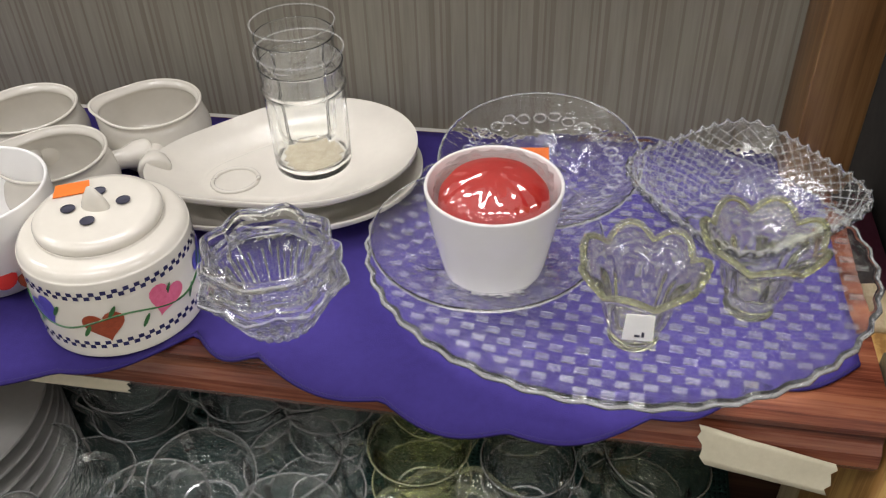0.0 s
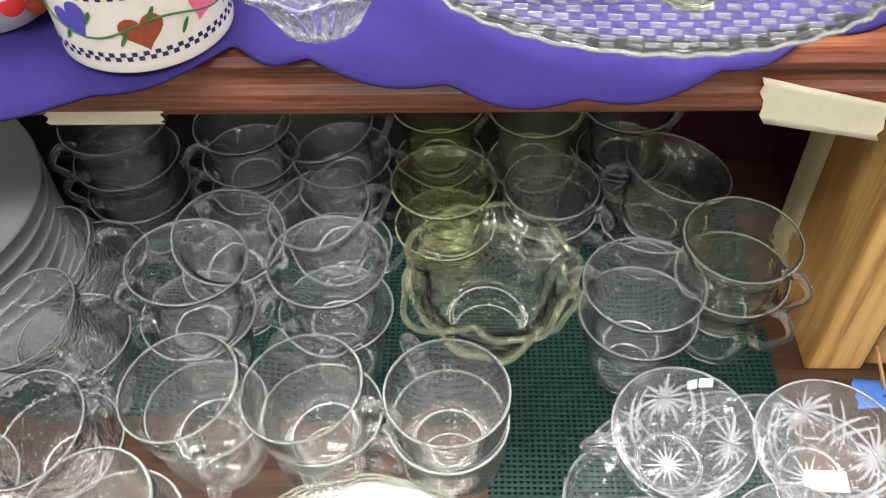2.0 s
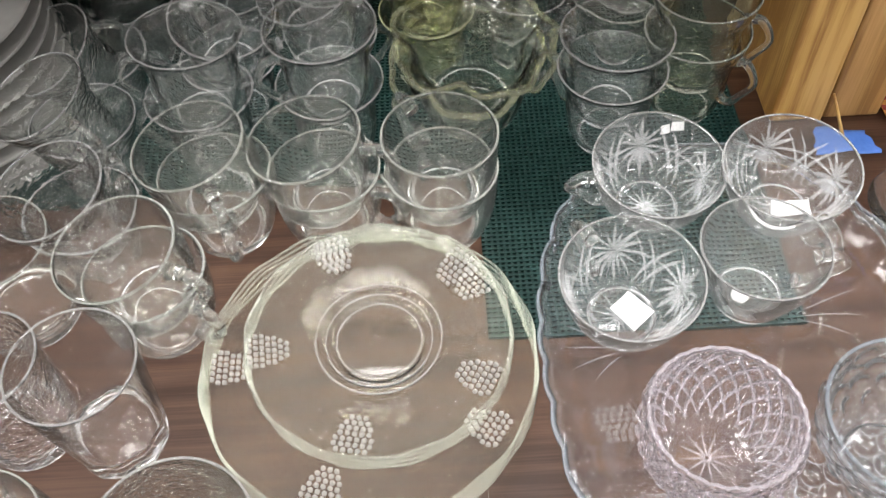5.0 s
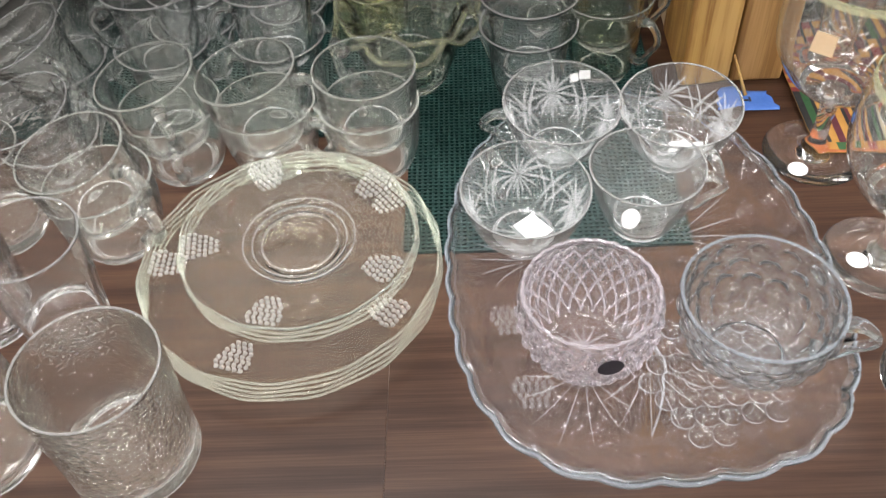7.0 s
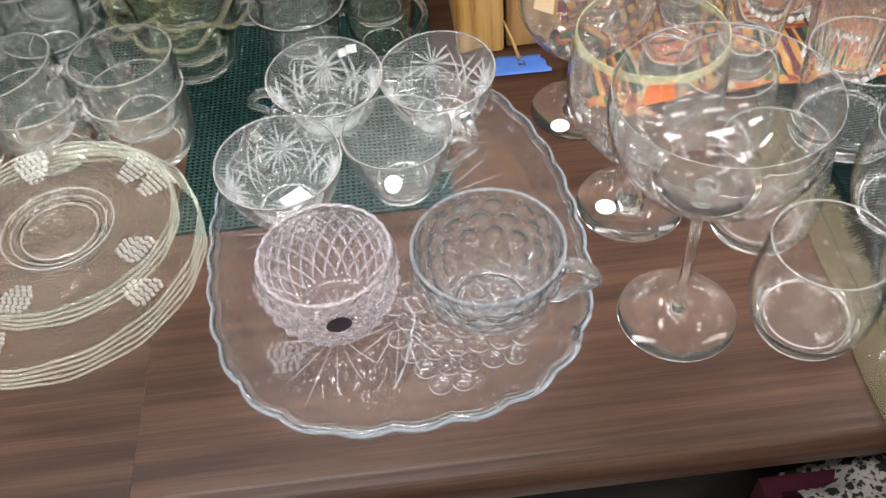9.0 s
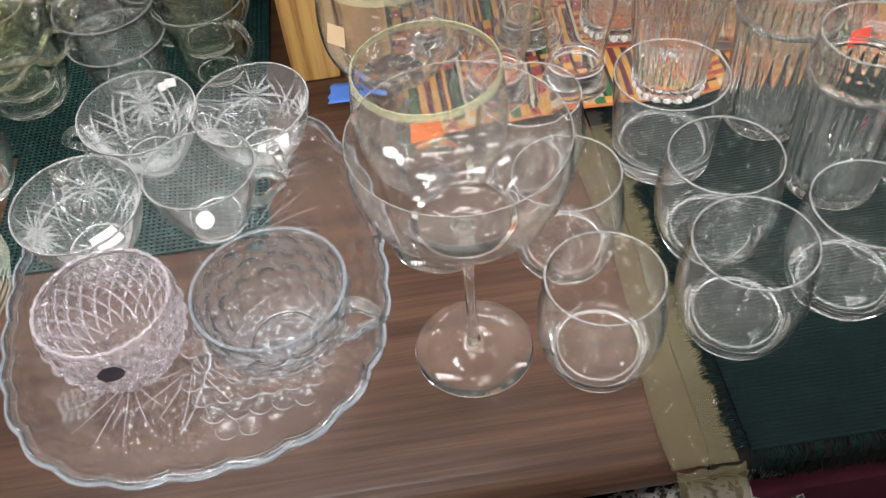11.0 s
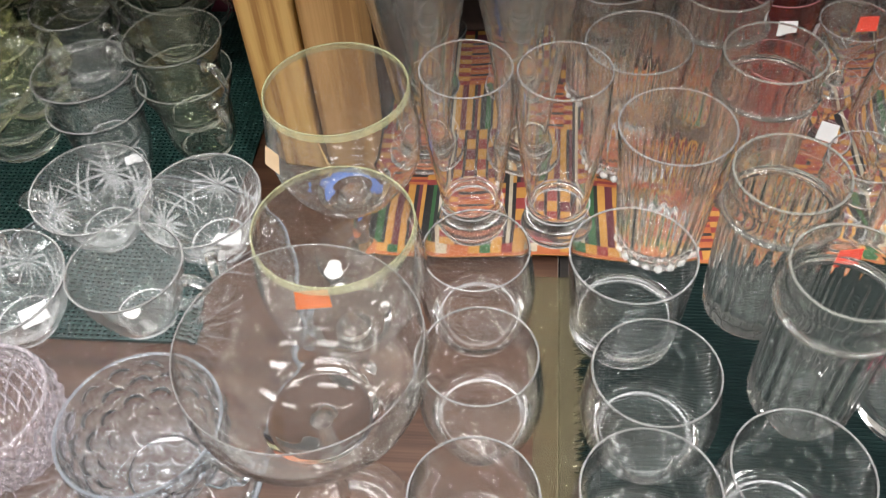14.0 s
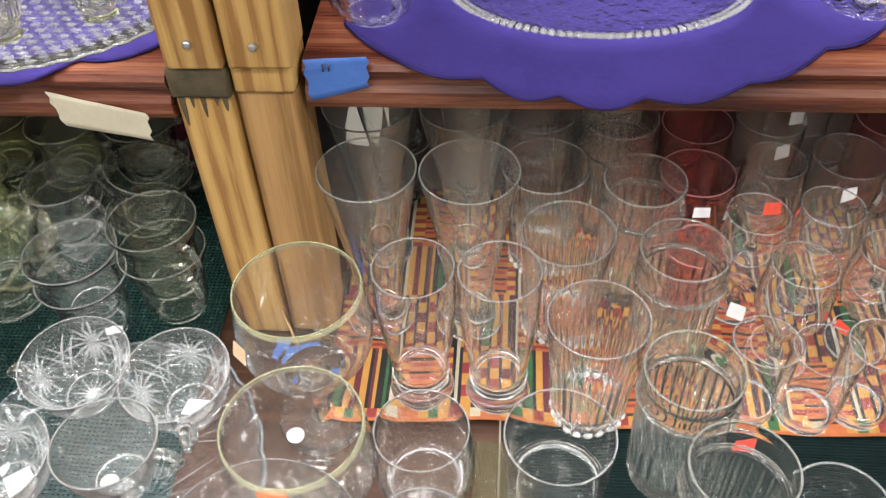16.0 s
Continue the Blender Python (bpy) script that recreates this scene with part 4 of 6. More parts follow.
def mug_pair(x, y, turn, tilt=0, tdir=0, z=0.0, material=GREENISH, r=0.0335, h=0.056):
    round_mug(pose(x, y, z), "clear round glass mug with another set in it", GM, material, r, h, turn)
    m = pose(x, y, z + 0.0275, 0, 0, tdir) @ pose(0, 0, 0, 0, tilt, 0) @ pose(0, 0, 0, 0, 0, -tdir)
    round_mug(m, "clear round glass mug set into another mug", GM, material, r, h, turn + 10)


mug_pair(-0.222, -0.071, 110)
mug_pair(-0.291, -0.067, -25, -8, 10)
mug_pair(-0.356, -0.065, -75, -9, 20)
mug_pair(-0.386, -0.135, -35, -8, 30)
cup_stack(-0.432, -0.085, 2, 0.026, flared_cup, "clear diamond-pressed glass cup tipped in another", GM, turn=60, h=0.052, r=0.034, material=PRESSED, tilt=-12, tilt_dir=30, z=0.0, lip=False)

GT = "loose tumblers on the table"
tumbler(pose(-0.342, -0.292, 0), "clear crackle glass tumbler with thick base", GT, [(0.0330, 0), (0.0348, 0.002), (0.0350, 0.02), (0.0357, 0.05), (0.0365, 0.082)], CRACKLE, 0.0026, 0.009)


def swirl(a, r, z):
    k = 1 + 0.035 * math.cos(10 * a + z * 30) * max(0, 1 - z / 0.07)
    return r * k * math.cos(a), r * k * math.sin(a), z


tumbler(pose(-0.402, -0.205, 0), "clear fluted glass tumbler with sculpted base", GT, [(0.0225, 0), (0.0240, 0.002), (0.0255, 0.02), (0.0285, 0.05), (0.0320, 0.080)], CLEAR, 0.0024, 0.012, swirl)
tumbler(pose(-0.452, -0.198, 0), "clear ribbed glass tumbler", GT, [(0.0225, 0), (0.0240, 0.002), (0.0265, 0.03), (0.030, 0.075)], PRESSED, 0.0024, 0.010, ridged(18, 0.02, 0, 0.05))
tumbler(pose(-0.425, -0.290, 0), "clear smooth rounded glass tumbler", GT, [(0.026, 0), (0.030, 0.002), (0.034, 0.02), (0.035, 0.05), (0.032, 0.086)], GREENISH, 0.002, 0.008)
tumbler(pose(-0.470, -0.120, 0), "clear plain glass tumbler", GT, [(0.026, 0), (0.029, 0.002), (0.031, 0.03), (0.033, 0.07)], GREENISH, 0.002, 0.008)
tumbler(pose(-0.474, -0.250, 0), "clear pressed glass tumbler", GT, [(0.024, 0), (0.027, 0.002), (0.030, 0.03), (0.033, 0.07)], PRESSED, 0.002, 0.008)


def wavy_rim(n, dz, dr, rmax):
    def mod(a, r, z):
        k = (r / rmax) ** 3
        rr = r * (1 + dr * k * math.cos(n * a))
        return rr * math.cos(a), rr * math.sin(a), z + dz * k * math.cos(n * a + 0.8)
    return mod


def beads(bm, cx, cy, n_rows, pitch, r, zfn):
    """A bunch of raised drops, narrowing towards one end."""
    for i in range(n_rows):
        wide = max(2, round(6 - 4.0 * abs(i - 1.5) / n_rows))
        for j in range(wide):
            x = cx + (j - (wide - 1) / 2) * pitch
            y = cy + (n_rows / 2 - i) * pitch * 0.88
            lathe([(r, -r * 0.3), (r * 0.85, r * 0.45), (r * 0.45, r * 0.85), (0, r)], 8, None, bm, pose(x, y, zfn(math.hypot(x, y))))


def glass_plate(m, label, r, rise, well, cluster=True, material=PLATE_UNDER):
    ob = thing("glass_plate", label, "plate", "glass plates in a stack", m)
    part("dish", plate_bm(r, rise, 0.0026, well, wavy_rim(14, 0.0002, 0.007, r), 140, material is PLATE_GLASS), material, ob)
    # Pale line paints the brightness along the plate's edge.
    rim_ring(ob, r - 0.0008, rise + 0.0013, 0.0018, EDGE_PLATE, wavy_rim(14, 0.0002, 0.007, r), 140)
    if material is PLATE_GLASS:
        for q, lift in ((0.76, 0.0029), (0.95, 0.0044), (1.12, 0.0062)):
            rr = well * q
            part("ring", tube(bmesh.new(), [(rr * math.cos(2 * math.pi * i / 72), rr * math.sin(2 * math.pi * i / 72), lift) for i in range(73)], 0.0006, 8), EDGE, ob, "raised ring round the centre")
    if cluster:
        for k in range(5):
            sub = bmesh.new()
            beads(sub, 0, r * 0.80, 7, 0.0036, 0.00150, lambda q: 0.0026 + rise * (0.66 + 0.24 * (q / r - 0.70) / 0.20))
            bmesh.ops.rotate(sub, verts=sub.verts, cent=(0, 0, 0), matrix=Matrix.Rotation(2 * math.pi / 5 * k + 0.12, 3, "Z"))
            tagged(part("grape_relief", sub, BEAD, ob), "raised glass drops in a bunch", kind="stuff")
    return ob


for i in range(5):
    glass_plate(pose(-0.266, -0.181, i * 0.0042, 0, 0, 3 * i), "greenish clear glass luncheon plate in a stack", 0.0895, 0.0125, 0.036, i == 4)
for i in range(4):
    glass_plate(pose(-0.260, -0.173, 0.0200 + i * 0.0038, 0, 0, 6 * i), "clear glass saucer with bead clusters in a stack", 0.0705, 0.0095, 0.030, i == 3, PLATE_GLASS if i == 3 else PLATE_UNDER)

# ---------------------------------------------------------------- the glass snack tray and its cups
TRAY_Z = 0.0030


def tray_outline(a):
    """Half width by angle: broad round front, drawn in at the back."""
    c, s = math.cos(a), math.sin(a)
    ex = 0.112 if s < 0 else 0.112 - 0.012 * s * s
    ey = 0.138 if s < 0 else 0.158
    n = 2.7
    r = (abs(c / ex) ** n + abs(s / ey) ** n) ** (-1 / n)
    return r * (1 + 0.020 * (abs(math.cos(14 * a)) - 0.6))


def tray_mod(a, r, z):
    k = tray_outline(a)
    return r * k * math.cos(a), r * k * math.sin(a), z


tray = thing("glass_tray", "clear bluish glass snack tray with scalloped rim", "tray", "", pose(-0.060, -0.188, TRAY_Z, 0, 0, 3))
prof = [(0, 0.0006), (0.80, 0.0005), (0.86, 0.0003), (0.93, 0.0042), (0.985, 0.0108), (1.0, 0.0132), (0.997, 0.0138), (0.982, 0.0122), (0.925, 0.0066), (0.86, 0.0034), (0.80, 0.0030), (0, 0.0030)]
part("dish", lathe(prof, 280, tray_mod), TRAY_GLASS, tray)
part("lip", tube(bmesh.new(), [tray_mod(2 * math.pi * i / 280, 0.984, 0.0122) for i in range(281)], 0.0032, 12), TRAY_GLASS, tray, "rounded glass lip")
# Pale bluish line paints the light along the tray's rim.
part("rim", tube(bmesh.new(), [tray_mod(2 * math.pi * i / 280, 1.002, 0.0138) for i in range(281)], 0.0012, 8), EDGE_BLUE, tray, "bluish scalloped rim line, painted bright")
for i, j in ((i, j) for i in range(8) for j in range(7)):
    x, y = -0.012 + i * 0.0125 + (j % 2) * 0.006, -0.108 + j * 0.0115
    if 0.002 < x + 0.25 * (y + 0.11) < 0.094 and tray_outline(math.atan2(y, x)) * 0.82 > math.hypot(x, y):
        grape = part("grape", lathe([(0.0064, 0.0028), (0.0062, 0.0040), (0.0052, 0.0053), (0.0034, 0.0061), (0, 0.0064)], 20, None, None, pose(x, y, 0)), TRAY_GLASS, tray)
        # Bright arc of the grape is put in by colour.
        part("outline", tube(bmesh.new(), [(x + 0.0063 * math.cos(0.3 + math.pi * q / 12), y + 0.0063 * math.sin(0.3 + math.pi * q / 12), 0.0034) for q in range(22)], lambda u: 0.0006 * math.sin(math.pi * (0.1 + 0.8 * u)), 6), TRAY_LINE, grape, "painted bright edge of a pressed grape")
for cx, cy, size, way in ((-0.040, -0.062, 0.052, -115), (-0.004, -0.060, 0.050, -100), (0.030, 0.030, 0.055, 40), (-0.060, 0.020, 0.045, 150), (0.045, 0.075, 0.045, 70)):
    bm = bmesh.new()
    for v in range(-3, 4):
        a = math.radians(way + 17 * v)
        ln = size * (1 - 0.10 * abs(v))
        tube(bm, [(cx + ln * w * math.cos(a + 0.25 * w * v / 3), cy + ln * w * math.sin(a + 0.25 * w * v / 3), 0.0032) for w in (0.15, 0.35, 0.6, 0.8, 1.0)], lambda u: 0.0006 * math.sin(math.pi * (0.08 + 0.84 * u)), 6, 0.6)
    part("leaf", bm, TRAY_LINE, tray, "raised veins of a vine leaf")
for cx, cy in ((-0.078, -0.025), (-0.070, -0.075)):
    bm = bmesh.new()
    beads(bm, cx, cy, 6, 0.0040, 0.0016, lambda q: 0.0032)
    tagged(part("grape_relief", bm, TRAY_LINE, tray), "raised berries in a bunch", kind="stuff")
part("stem_relief", tube(bmesh.new(), spline([(0.000, -0.045, 0.0030), (0.004, -0.060, 0.0030), (-0.002, -0.085, 0.0030), (-0.012, -0.105, 0.0030)], 5), 0.0008, 6), TRAY_LINE, tray, "raised curling stem")

TZ = TRAY_Z + 0.0042
GC = "cut glass cups on the tray"


def tilted(x, y, z, tilt, direction):
    return pose(x, y, z, 0, 0, direction) @ pose(0, 0, 0, 0, tilt, 0) @ pose(0, 0, 0, 0, 0, -direction)


punch_cup(tilted(-0.097, -0.072, TZ + 0.0004, 5, -70), "clear star-cut glass punch cup on the tray", GC, turn=182)
punch_cup(tilted(-0.019, -0.080, TZ + 0.0004, -5, 60), "clear star-cut glass punch cup with a paper slip", GC, turn=-70)
punch_cup(tilted(-0.125, -0.151, TZ + 0.0004, 4, -80), "clear star-cut glass punch cup with a price card", GC, turn=118)
punch_cup(pose(-0.051, -0.141, TZ), "plain clear glass punch cup with a white dot", GC, turn=-2, star=False, r=0.0350, h=0.048)
sticker("price_card", "white paper price card lying in a glass cup", PAPER, pose(-0.119, -0.150, TZ + 0.0062, 4, 6, 40), 0.0190, 0.0200)
sticker("price_card", "white paper slip lying in a glass cup", PAPER, pose(-0.012, -0.084, TZ + 0.0070, 3, -8, -8), 0.0240, 0.0130)
sticker("price_dot", "round white price sticker in a glass cup", PAPER, pose(-0.058, -0.146, TZ + 0.0058, 8, 0, 0), 0.0125, 0.0115, 24)
sticker("price_card", "small white scrap stuck on a cup wall", PAPER, pose(-0.084, -0.0395, TZ + 0.037, 70, 0, 10), 0.006, 0.006)
sticker("price_card", "small white scrap stuck on a cup wall", PAPER, pose(-0.077, -0.0405, TZ + 0.040, 70, 0, -5), 0.008, 0.006)


def cut_bowl(m, label):
    """A rounded pinkish bowl with a net of deep crossing cuts."""
    ob = thing("cut_glass_bowl", label, "bowl", "", m)
    prof = vessel([(0.0190, 0), (0.0215, 0.002), (0.0300, 0.010), (0.0375, 0.024), (0.0398, 0.036), (0.0390, 0.047), (0.0368, 0.054)], 0.0038, 0.006, 6)

    def mod(a, r, z):
        n = 22
        u, v = (a * n / (2 * math.pi) + z * 64), (a * n / (2 * math.pi) - z * 64)
        d = min(abs(u - round(u)), abs(v - round(v)))
        k = 1 - (0.060 * max(0, 1 - d / 0.30) if 0.006 < z < 0.048 and r > 0.012 else 0)
        k *= 1 + (0.012 * math.cos(28 * a) if z > 0.052 else 0)
        return r * k * math.cos(a), r * k * math.sin(a), z

    part("body", lathe(prof, 264, mod), PINK, ob, smooth=False)
    rim_ring(ob, 0.0350, 0.0548, 0.0021, CUT_PINK, ridged(28, 0.012), 112)
    bm = bmesh.new()
    for k in range(22):
        for lean in (1, -1):
            pts = []
            for q in range(9):
                z = 0.007 + 0.040 * q / 8
                a = (2 * math.pi / 22) * (k - lean * z * 64)
                rr = float(np.interp(z, (0.006, 0.010, 0.024, 0.036, 0.047), (0.0262, 0.0300, 0.0375, 0.0398, 0.0390))) - 0.0036
                pts.append((rr * math.cos(a), rr * math.sin(a), z))
            tube(bm, pts, 0.00045, 5)
    part("cut_net", bm, CUT_PINK, ob, "net of crossing cuts")
    bm = bmesh.new()
    for k in range(12):
        a = 2 * math.pi * k / 12
        tube(bm, [(0.001 * math.cos(a), 0.001 * math.sin(a), 0.0062), (0.014 * math.cos(a), 0.014 * math.sin(a), 0.0066)], lambda u: 0.0017 * math.sin(math.pi * (0.15 + 0.8 * u)), 5)
    part("base_star", bm, CUT_PINK, ob, "star cut into the base")
    return ob


cut_bowl(pose(-0.096, -0.240, TZ), "pinkish cut glass bowl with a black sticker")
sticker("maker_sticker", "round black sticker on the cut glass bowl", BLACKST, pose(-0.0900, -0.2797, 0.0500, 86, 0, 8), 0.0135, 0.0110, 24)


def thumbprint_cup(m, label):
    ob = thing("thumbprint_cup", label, "cup", "", m)
    prof = vessel([(0.0195, 0), (0.0205, 0.003), (0.0250, 0.007), (0.0345, 0.019), (0.0395, 0.034), (0.0420, 0.052)], 0.0030, 0.005, 11)

    def line_r(z):
        return 0.0215 + 0.0205 * min(1, max(0, (z - 0.007) / 0.045)) ** 0.62 - 0.0017

    def mod(a, r, z):
        k = 1.0
        if 0.006 < z < 0.046 and r > 0.016:
            row = int((z - 0.006) / 0.0100)
            u = a * 15 / (2 * math.pi) + 0.5 * (row % 2)
            v = (z - 0.006) / 0.0100 - row - 0.5
            d = math.hypot((u - math.floor(u) - 0.5) * 1.25, v * 1.05)
            k += 0.060 * math.sqrt(max(0, 1 - (d / 0.5) ** 2)) if r > line_r(z) else 0
        return r * k * math.cos(a), r * k * math.sin(a), z

    part("body", lathe(prof, 240, mod), BLUE_TINT, ob)
    # Pale blue ring paints the cup's bright lip.
    part("rim", tube(bmesh.new(), [(0.0412 * math.cos(2 * math.pi * i / 72), 0.0412 * math.sin(2 * math.pi * i / 72), 0.0526) for i in range(73)], 0.0010, 8), EDGE_BLUE, ob, "blue-tinted lip, painted bright")
    part("handle", handle_bm(0.0395, 0.042, 0.033, 0.018, 0.020, 0.0030, 1.6), BLUE_TINT, ob)
    return ob


thumbprint_cup(pose(-0.008, -0.245, TZ, 0, 0, -18), "bluish bubble-pattern glass cup on the tray")

# ---------------------------------------------------------------- stemmed glasses and roly tumblers
stemware(pose(0.077, -0.077, 0.0006), "large clear goblet with a tan price sticker", 0.0335, 0.050, [(0.012, 0.003), (0.028, 0.012), (0.0415, 0.032), (0.0445, 0.050), (0.0435, 0.068), (0.0405, 0.088)], YELLOW_RIM, stem_r=0.0055)
stemware(pose(0.091, -0.173, 0.0006), "clear goblet with pale yellow rim", 0.0340, 0.046, [(0.012, 0.003), (0.028, 0.012), (0.0400, 0.032), (0.0435, 0.050), (0.0425, 0.068), (0.0400, 0.086)], YELLOW_RIM, stem_r=0.0055)
stemware(pose(0.097, -0.263, 0.0006), "big thin balloon wine glass with orange sticker", 0.0335, 0.100, [(0.010, 0.0016), (0.0225, 0.0060), (0.0350, 0.0150), (0.0450, 0.0280), (0.0500, 0.0430), (0.0506, 0.0530), (0.0498, 0.0630)], CLEAR, stem_r=0.0030, wall=0.001)
sticker("price_sticker", "orange price sticker on a balloon wine glass", ORANGE, pose(0.0860, -0.2100, 0.1210, 84, 0, 6), 0.0170, 0.0120)
sticker("price_sticker", "tan price sticker on a goblet", MANILA, pose(0.0445, -0.1120, 0.116, 78, 0, -42), 0.0135, 0.0130)
sticker("price_dot", "round white price sticker on a goblet foot", PAPER, pose(0.0600, -0.0985, 0.0062, 6, 0, 0), 0.0130, 0.0120, 24)
sticker("price_dot", "round white price sticker on a goblet foot", PAPER, pose(0.0740, -0.1790, 0.0062, 5, 3, 0), 0.0130, 0.0120, 24)

GR = "low rounded tumblers in rows"
for x, y in ((0.164, -0.279), (0.162, -0.202), (0.156, -0.131)):
    tumbler(pose(x, y, 0.0019 if x > 0.2 else 0.0003), "clear low rounded glass tumbler on the laminate", GR, ROLY)
for x, y in ((0.243, -0.273), (0.250, -0.209), (0.311, -0.259)):
    tumbler(pose(x, y, 0.0032), "clear low rounded glass tumbler on the ribbed mat", GR, [(r * 1.04, z) for r, z in ROLY])
tumbler(pose(0.243, -0.132, 0.0032), "clear straight rocks glass on the ribbed mat", GR, ROCKS, CLEAR, 0.0022, 0.011)

# ---------------------------------------------------------------- jars and glasses of the second table
GJ = "ribbed jar glasses in a column"


def jar_glass(x, y, z, label, h=0.112, r=0.0308, material=GREENISH):
    """A tall ribbed glass with a plain banded mouth like a jar."""
    ob = thing("jar_glass", label, "jar", GJ, pose(x, y, z))
    k = r / 0.0308
    prof = vessel([(0.0245 * k, 0), (0.0268 * k, 0.002), (0.0280 * k, 0.010), (0.0290 * k, h * 0.70), (0.0298 * k, h * 0.755), (0.0318 * k, h * 0.775), (0.0298 * k, h * 0.80), (0.0296 * k, h * 0.88), (0.0306 * k, h * 0.93), (0.0303 * k, h)], 0.0026, 0.007, 5)
    part("body", lathe(prof, 144, ridged(24, 0.030, 0.004, h * 0.72, lambda z: 0.0276 * k)), material, ob)
    part("band", tube(bmesh.new(), [(0.0306 * k * math.cos(2 * math.pi * i / 60), 0.0306 * k * math.sin(2 * math.pi * i / 60), h * 0.775) for i in range(61)], 0.0017, 8), material, ob, "raised band below the mouth")
    rim_ring(ob, 0.0303 * k - 0.0013, h + 0.0005, 0.0015, material)
    return ob


KZ = 0.0068
jar_glass(0.338, -0.178, 0.0032, "clear ribbed jar glass with red sticker")
jar_glass(0.320, -0.113, 0.0032, "clear ribbed jar glass on the mat edge")
for x, y in ((0.326, -0.016), (0.306, 0.054), (0.294, 0.130), (0.292, 0.196), (0.290, 0.262)):
    jar_glass(x, y, KZ, "clear ribbed jar glass standing on the striped cloth")

GB = "ribbed tumblers with beaded base"


def ribbed_tumbler(x, y, label, h=0.100, r=0.0335):
    ob = thing("ribbed_tumbler", label, "tumbler", GB, pose(x, y, KZ))
    prof = vessel([(0.0235, 0), (0.0255, 0.0022), (0.0262, 0.012), (0.0285, h * 0.45), (r, h)], 0.0022, 0.010, 5)
    part("body", lathe(prof, 160, ridged(32, 0.022, 0.003, h * 0.66, lambda z: 0.0252 + (z - 0.012) * 0.0795)), CLEAR, ob)
    rim_ring(ob, r - 0.0011, h + 0.0004, 0.0013, CLEAR)
    bm = bmesh.new()
    for k in range(20):
        a = 2 * math.pi * k / 20
        bmesh.ops.create_icosphere(bm, subdivisions=1, radius=0.0034, matrix=pose(0.0248 * math.cos(a), 0.0248 * math.sin(a), 0.0042))
    part("beaded_base", bm, BEAD, ob, "ring of glass beads round the base")
    return ob


for x, y in ((0.267, -0.068), (0.250, 0.010), (0.236, 0.083), (0.230, 0.155), (0.228, 0.225)):
    ribbed_tumbler(x, y, "clear ribbed tumbler with beaded base on striped cloth")

GP = "tall flared pilsner glasses"
PILSNER = [(0.0235, 0), (0.0245, 0.0018), (0.0165, 0.007), (0.0135, 0.016), (0.0150, 0.030), (0.0230, 0.083), (0.0345, 0.152)]
for x, y in ((0.111, 0.014), (0.181, 0.014), (0.103, 0.088), (0.174, 0.090), (0.104, 0.162), (0.172, 0.166), (0.106, 0.236), (0.174, 0.240)):
    tumbler(pose(x, y, KZ), "tall clear flared pilsner glass", GP, PILSNER, GREENISH, 0.0021, 0.017, None, 56, "pilsner_glass", "beer glass")
SHORT = [(0.0225, 0), (0.0235, 0.0018), (0.0225, 0.006), (0.0190, 0.018), (0.0205, 0.032), (0.0250, 0.065), (0.0275, 0.095), (0.0272, 0.126)]
for x, y in ((0.147, -0.052), (0.203, -0.053)):
    tumbler(pose(x, y, KZ), "clear footed pilsner glass with heavy base", GP, SHORT, CLEAR, 0.0020, 0.020, None, 56, "pilsner_glass", "beer glass")

GS = "assorted glasses crowded on the cloth"
SMALL = [(0.0175, 0), (0.0190, 0.002), (0.0215, 0.018), (0.0225, 0.04), (0.0225, 0.072)]
TULIP = [(0.0215, 0), (0.0220, 0.0016), (0.0060, 0.006), (0.0045, 0.022), (0.0130, 0.034), (0.0240, 0.052), (0.0255, 0.070), (0.0225, 0.098)]
WIDE = [(0.0200, 0), (0.0220, 0.002), (0.0255, 0.02), (0.0275, 0.05), (0.0285, 0.092)]
crowd = [(0.351, 0.087, WIDE, RED_GLASS, "red"), (0.359, 0.150, WIDE, RED_GLASS, "red"), (0.362, 0.215, WIDE, RED_GLASS, "red"), (0.345, 0.028, SMALL, RED_GLASS, "red"),
         (0.410, 0.096, TULIP, CLEAR, "clear"), (0.420, 0.160, WIDE, CLEAR, "clear"), (0.456, 0.204, WIDE, CLEAR, "clear"), (0.412, 0.225, WIDE, SMOKE, "smoky"),
         (0.386, 0.036, TULIP, CLEAR, "clear"), (0.408, -0.014, TULIP, CLEAR, "clear"), (0.380, -0.060, SMALL, CLEAR, "clear"), (0.418, -0.066, SMALL, CLEAR, "clear"), (0.440, 0.045, TULIP, CLEAR, "clear"),
         (0.470, 0.110, WIDE, CLEAR, "clear"), (0.470, 0.000, TULIP, CLEAR, "clear"), (0.455, -0.060, SMALL, CLEAR, "clear"), (0.500, 0.060, TULIP, CLEAR, "clear"), (0.515, 0.160, WIDE, RED_GLASS, "red"), (0.520, -0.020, SMALL, CLEAR, "clear"), (0.495, 0.225, WIDE, CLEAR, "clear")]
for x, y, shape, mat, word in crowd:
    tumbler(pose(x, y, KZ), "%s drinking glass crowded among others on the cloth" % word, GS, shape, mat, 0.0018, 0.012 if shape is TULIP else 0.007, None, 48, "drinking_glass", "glass")

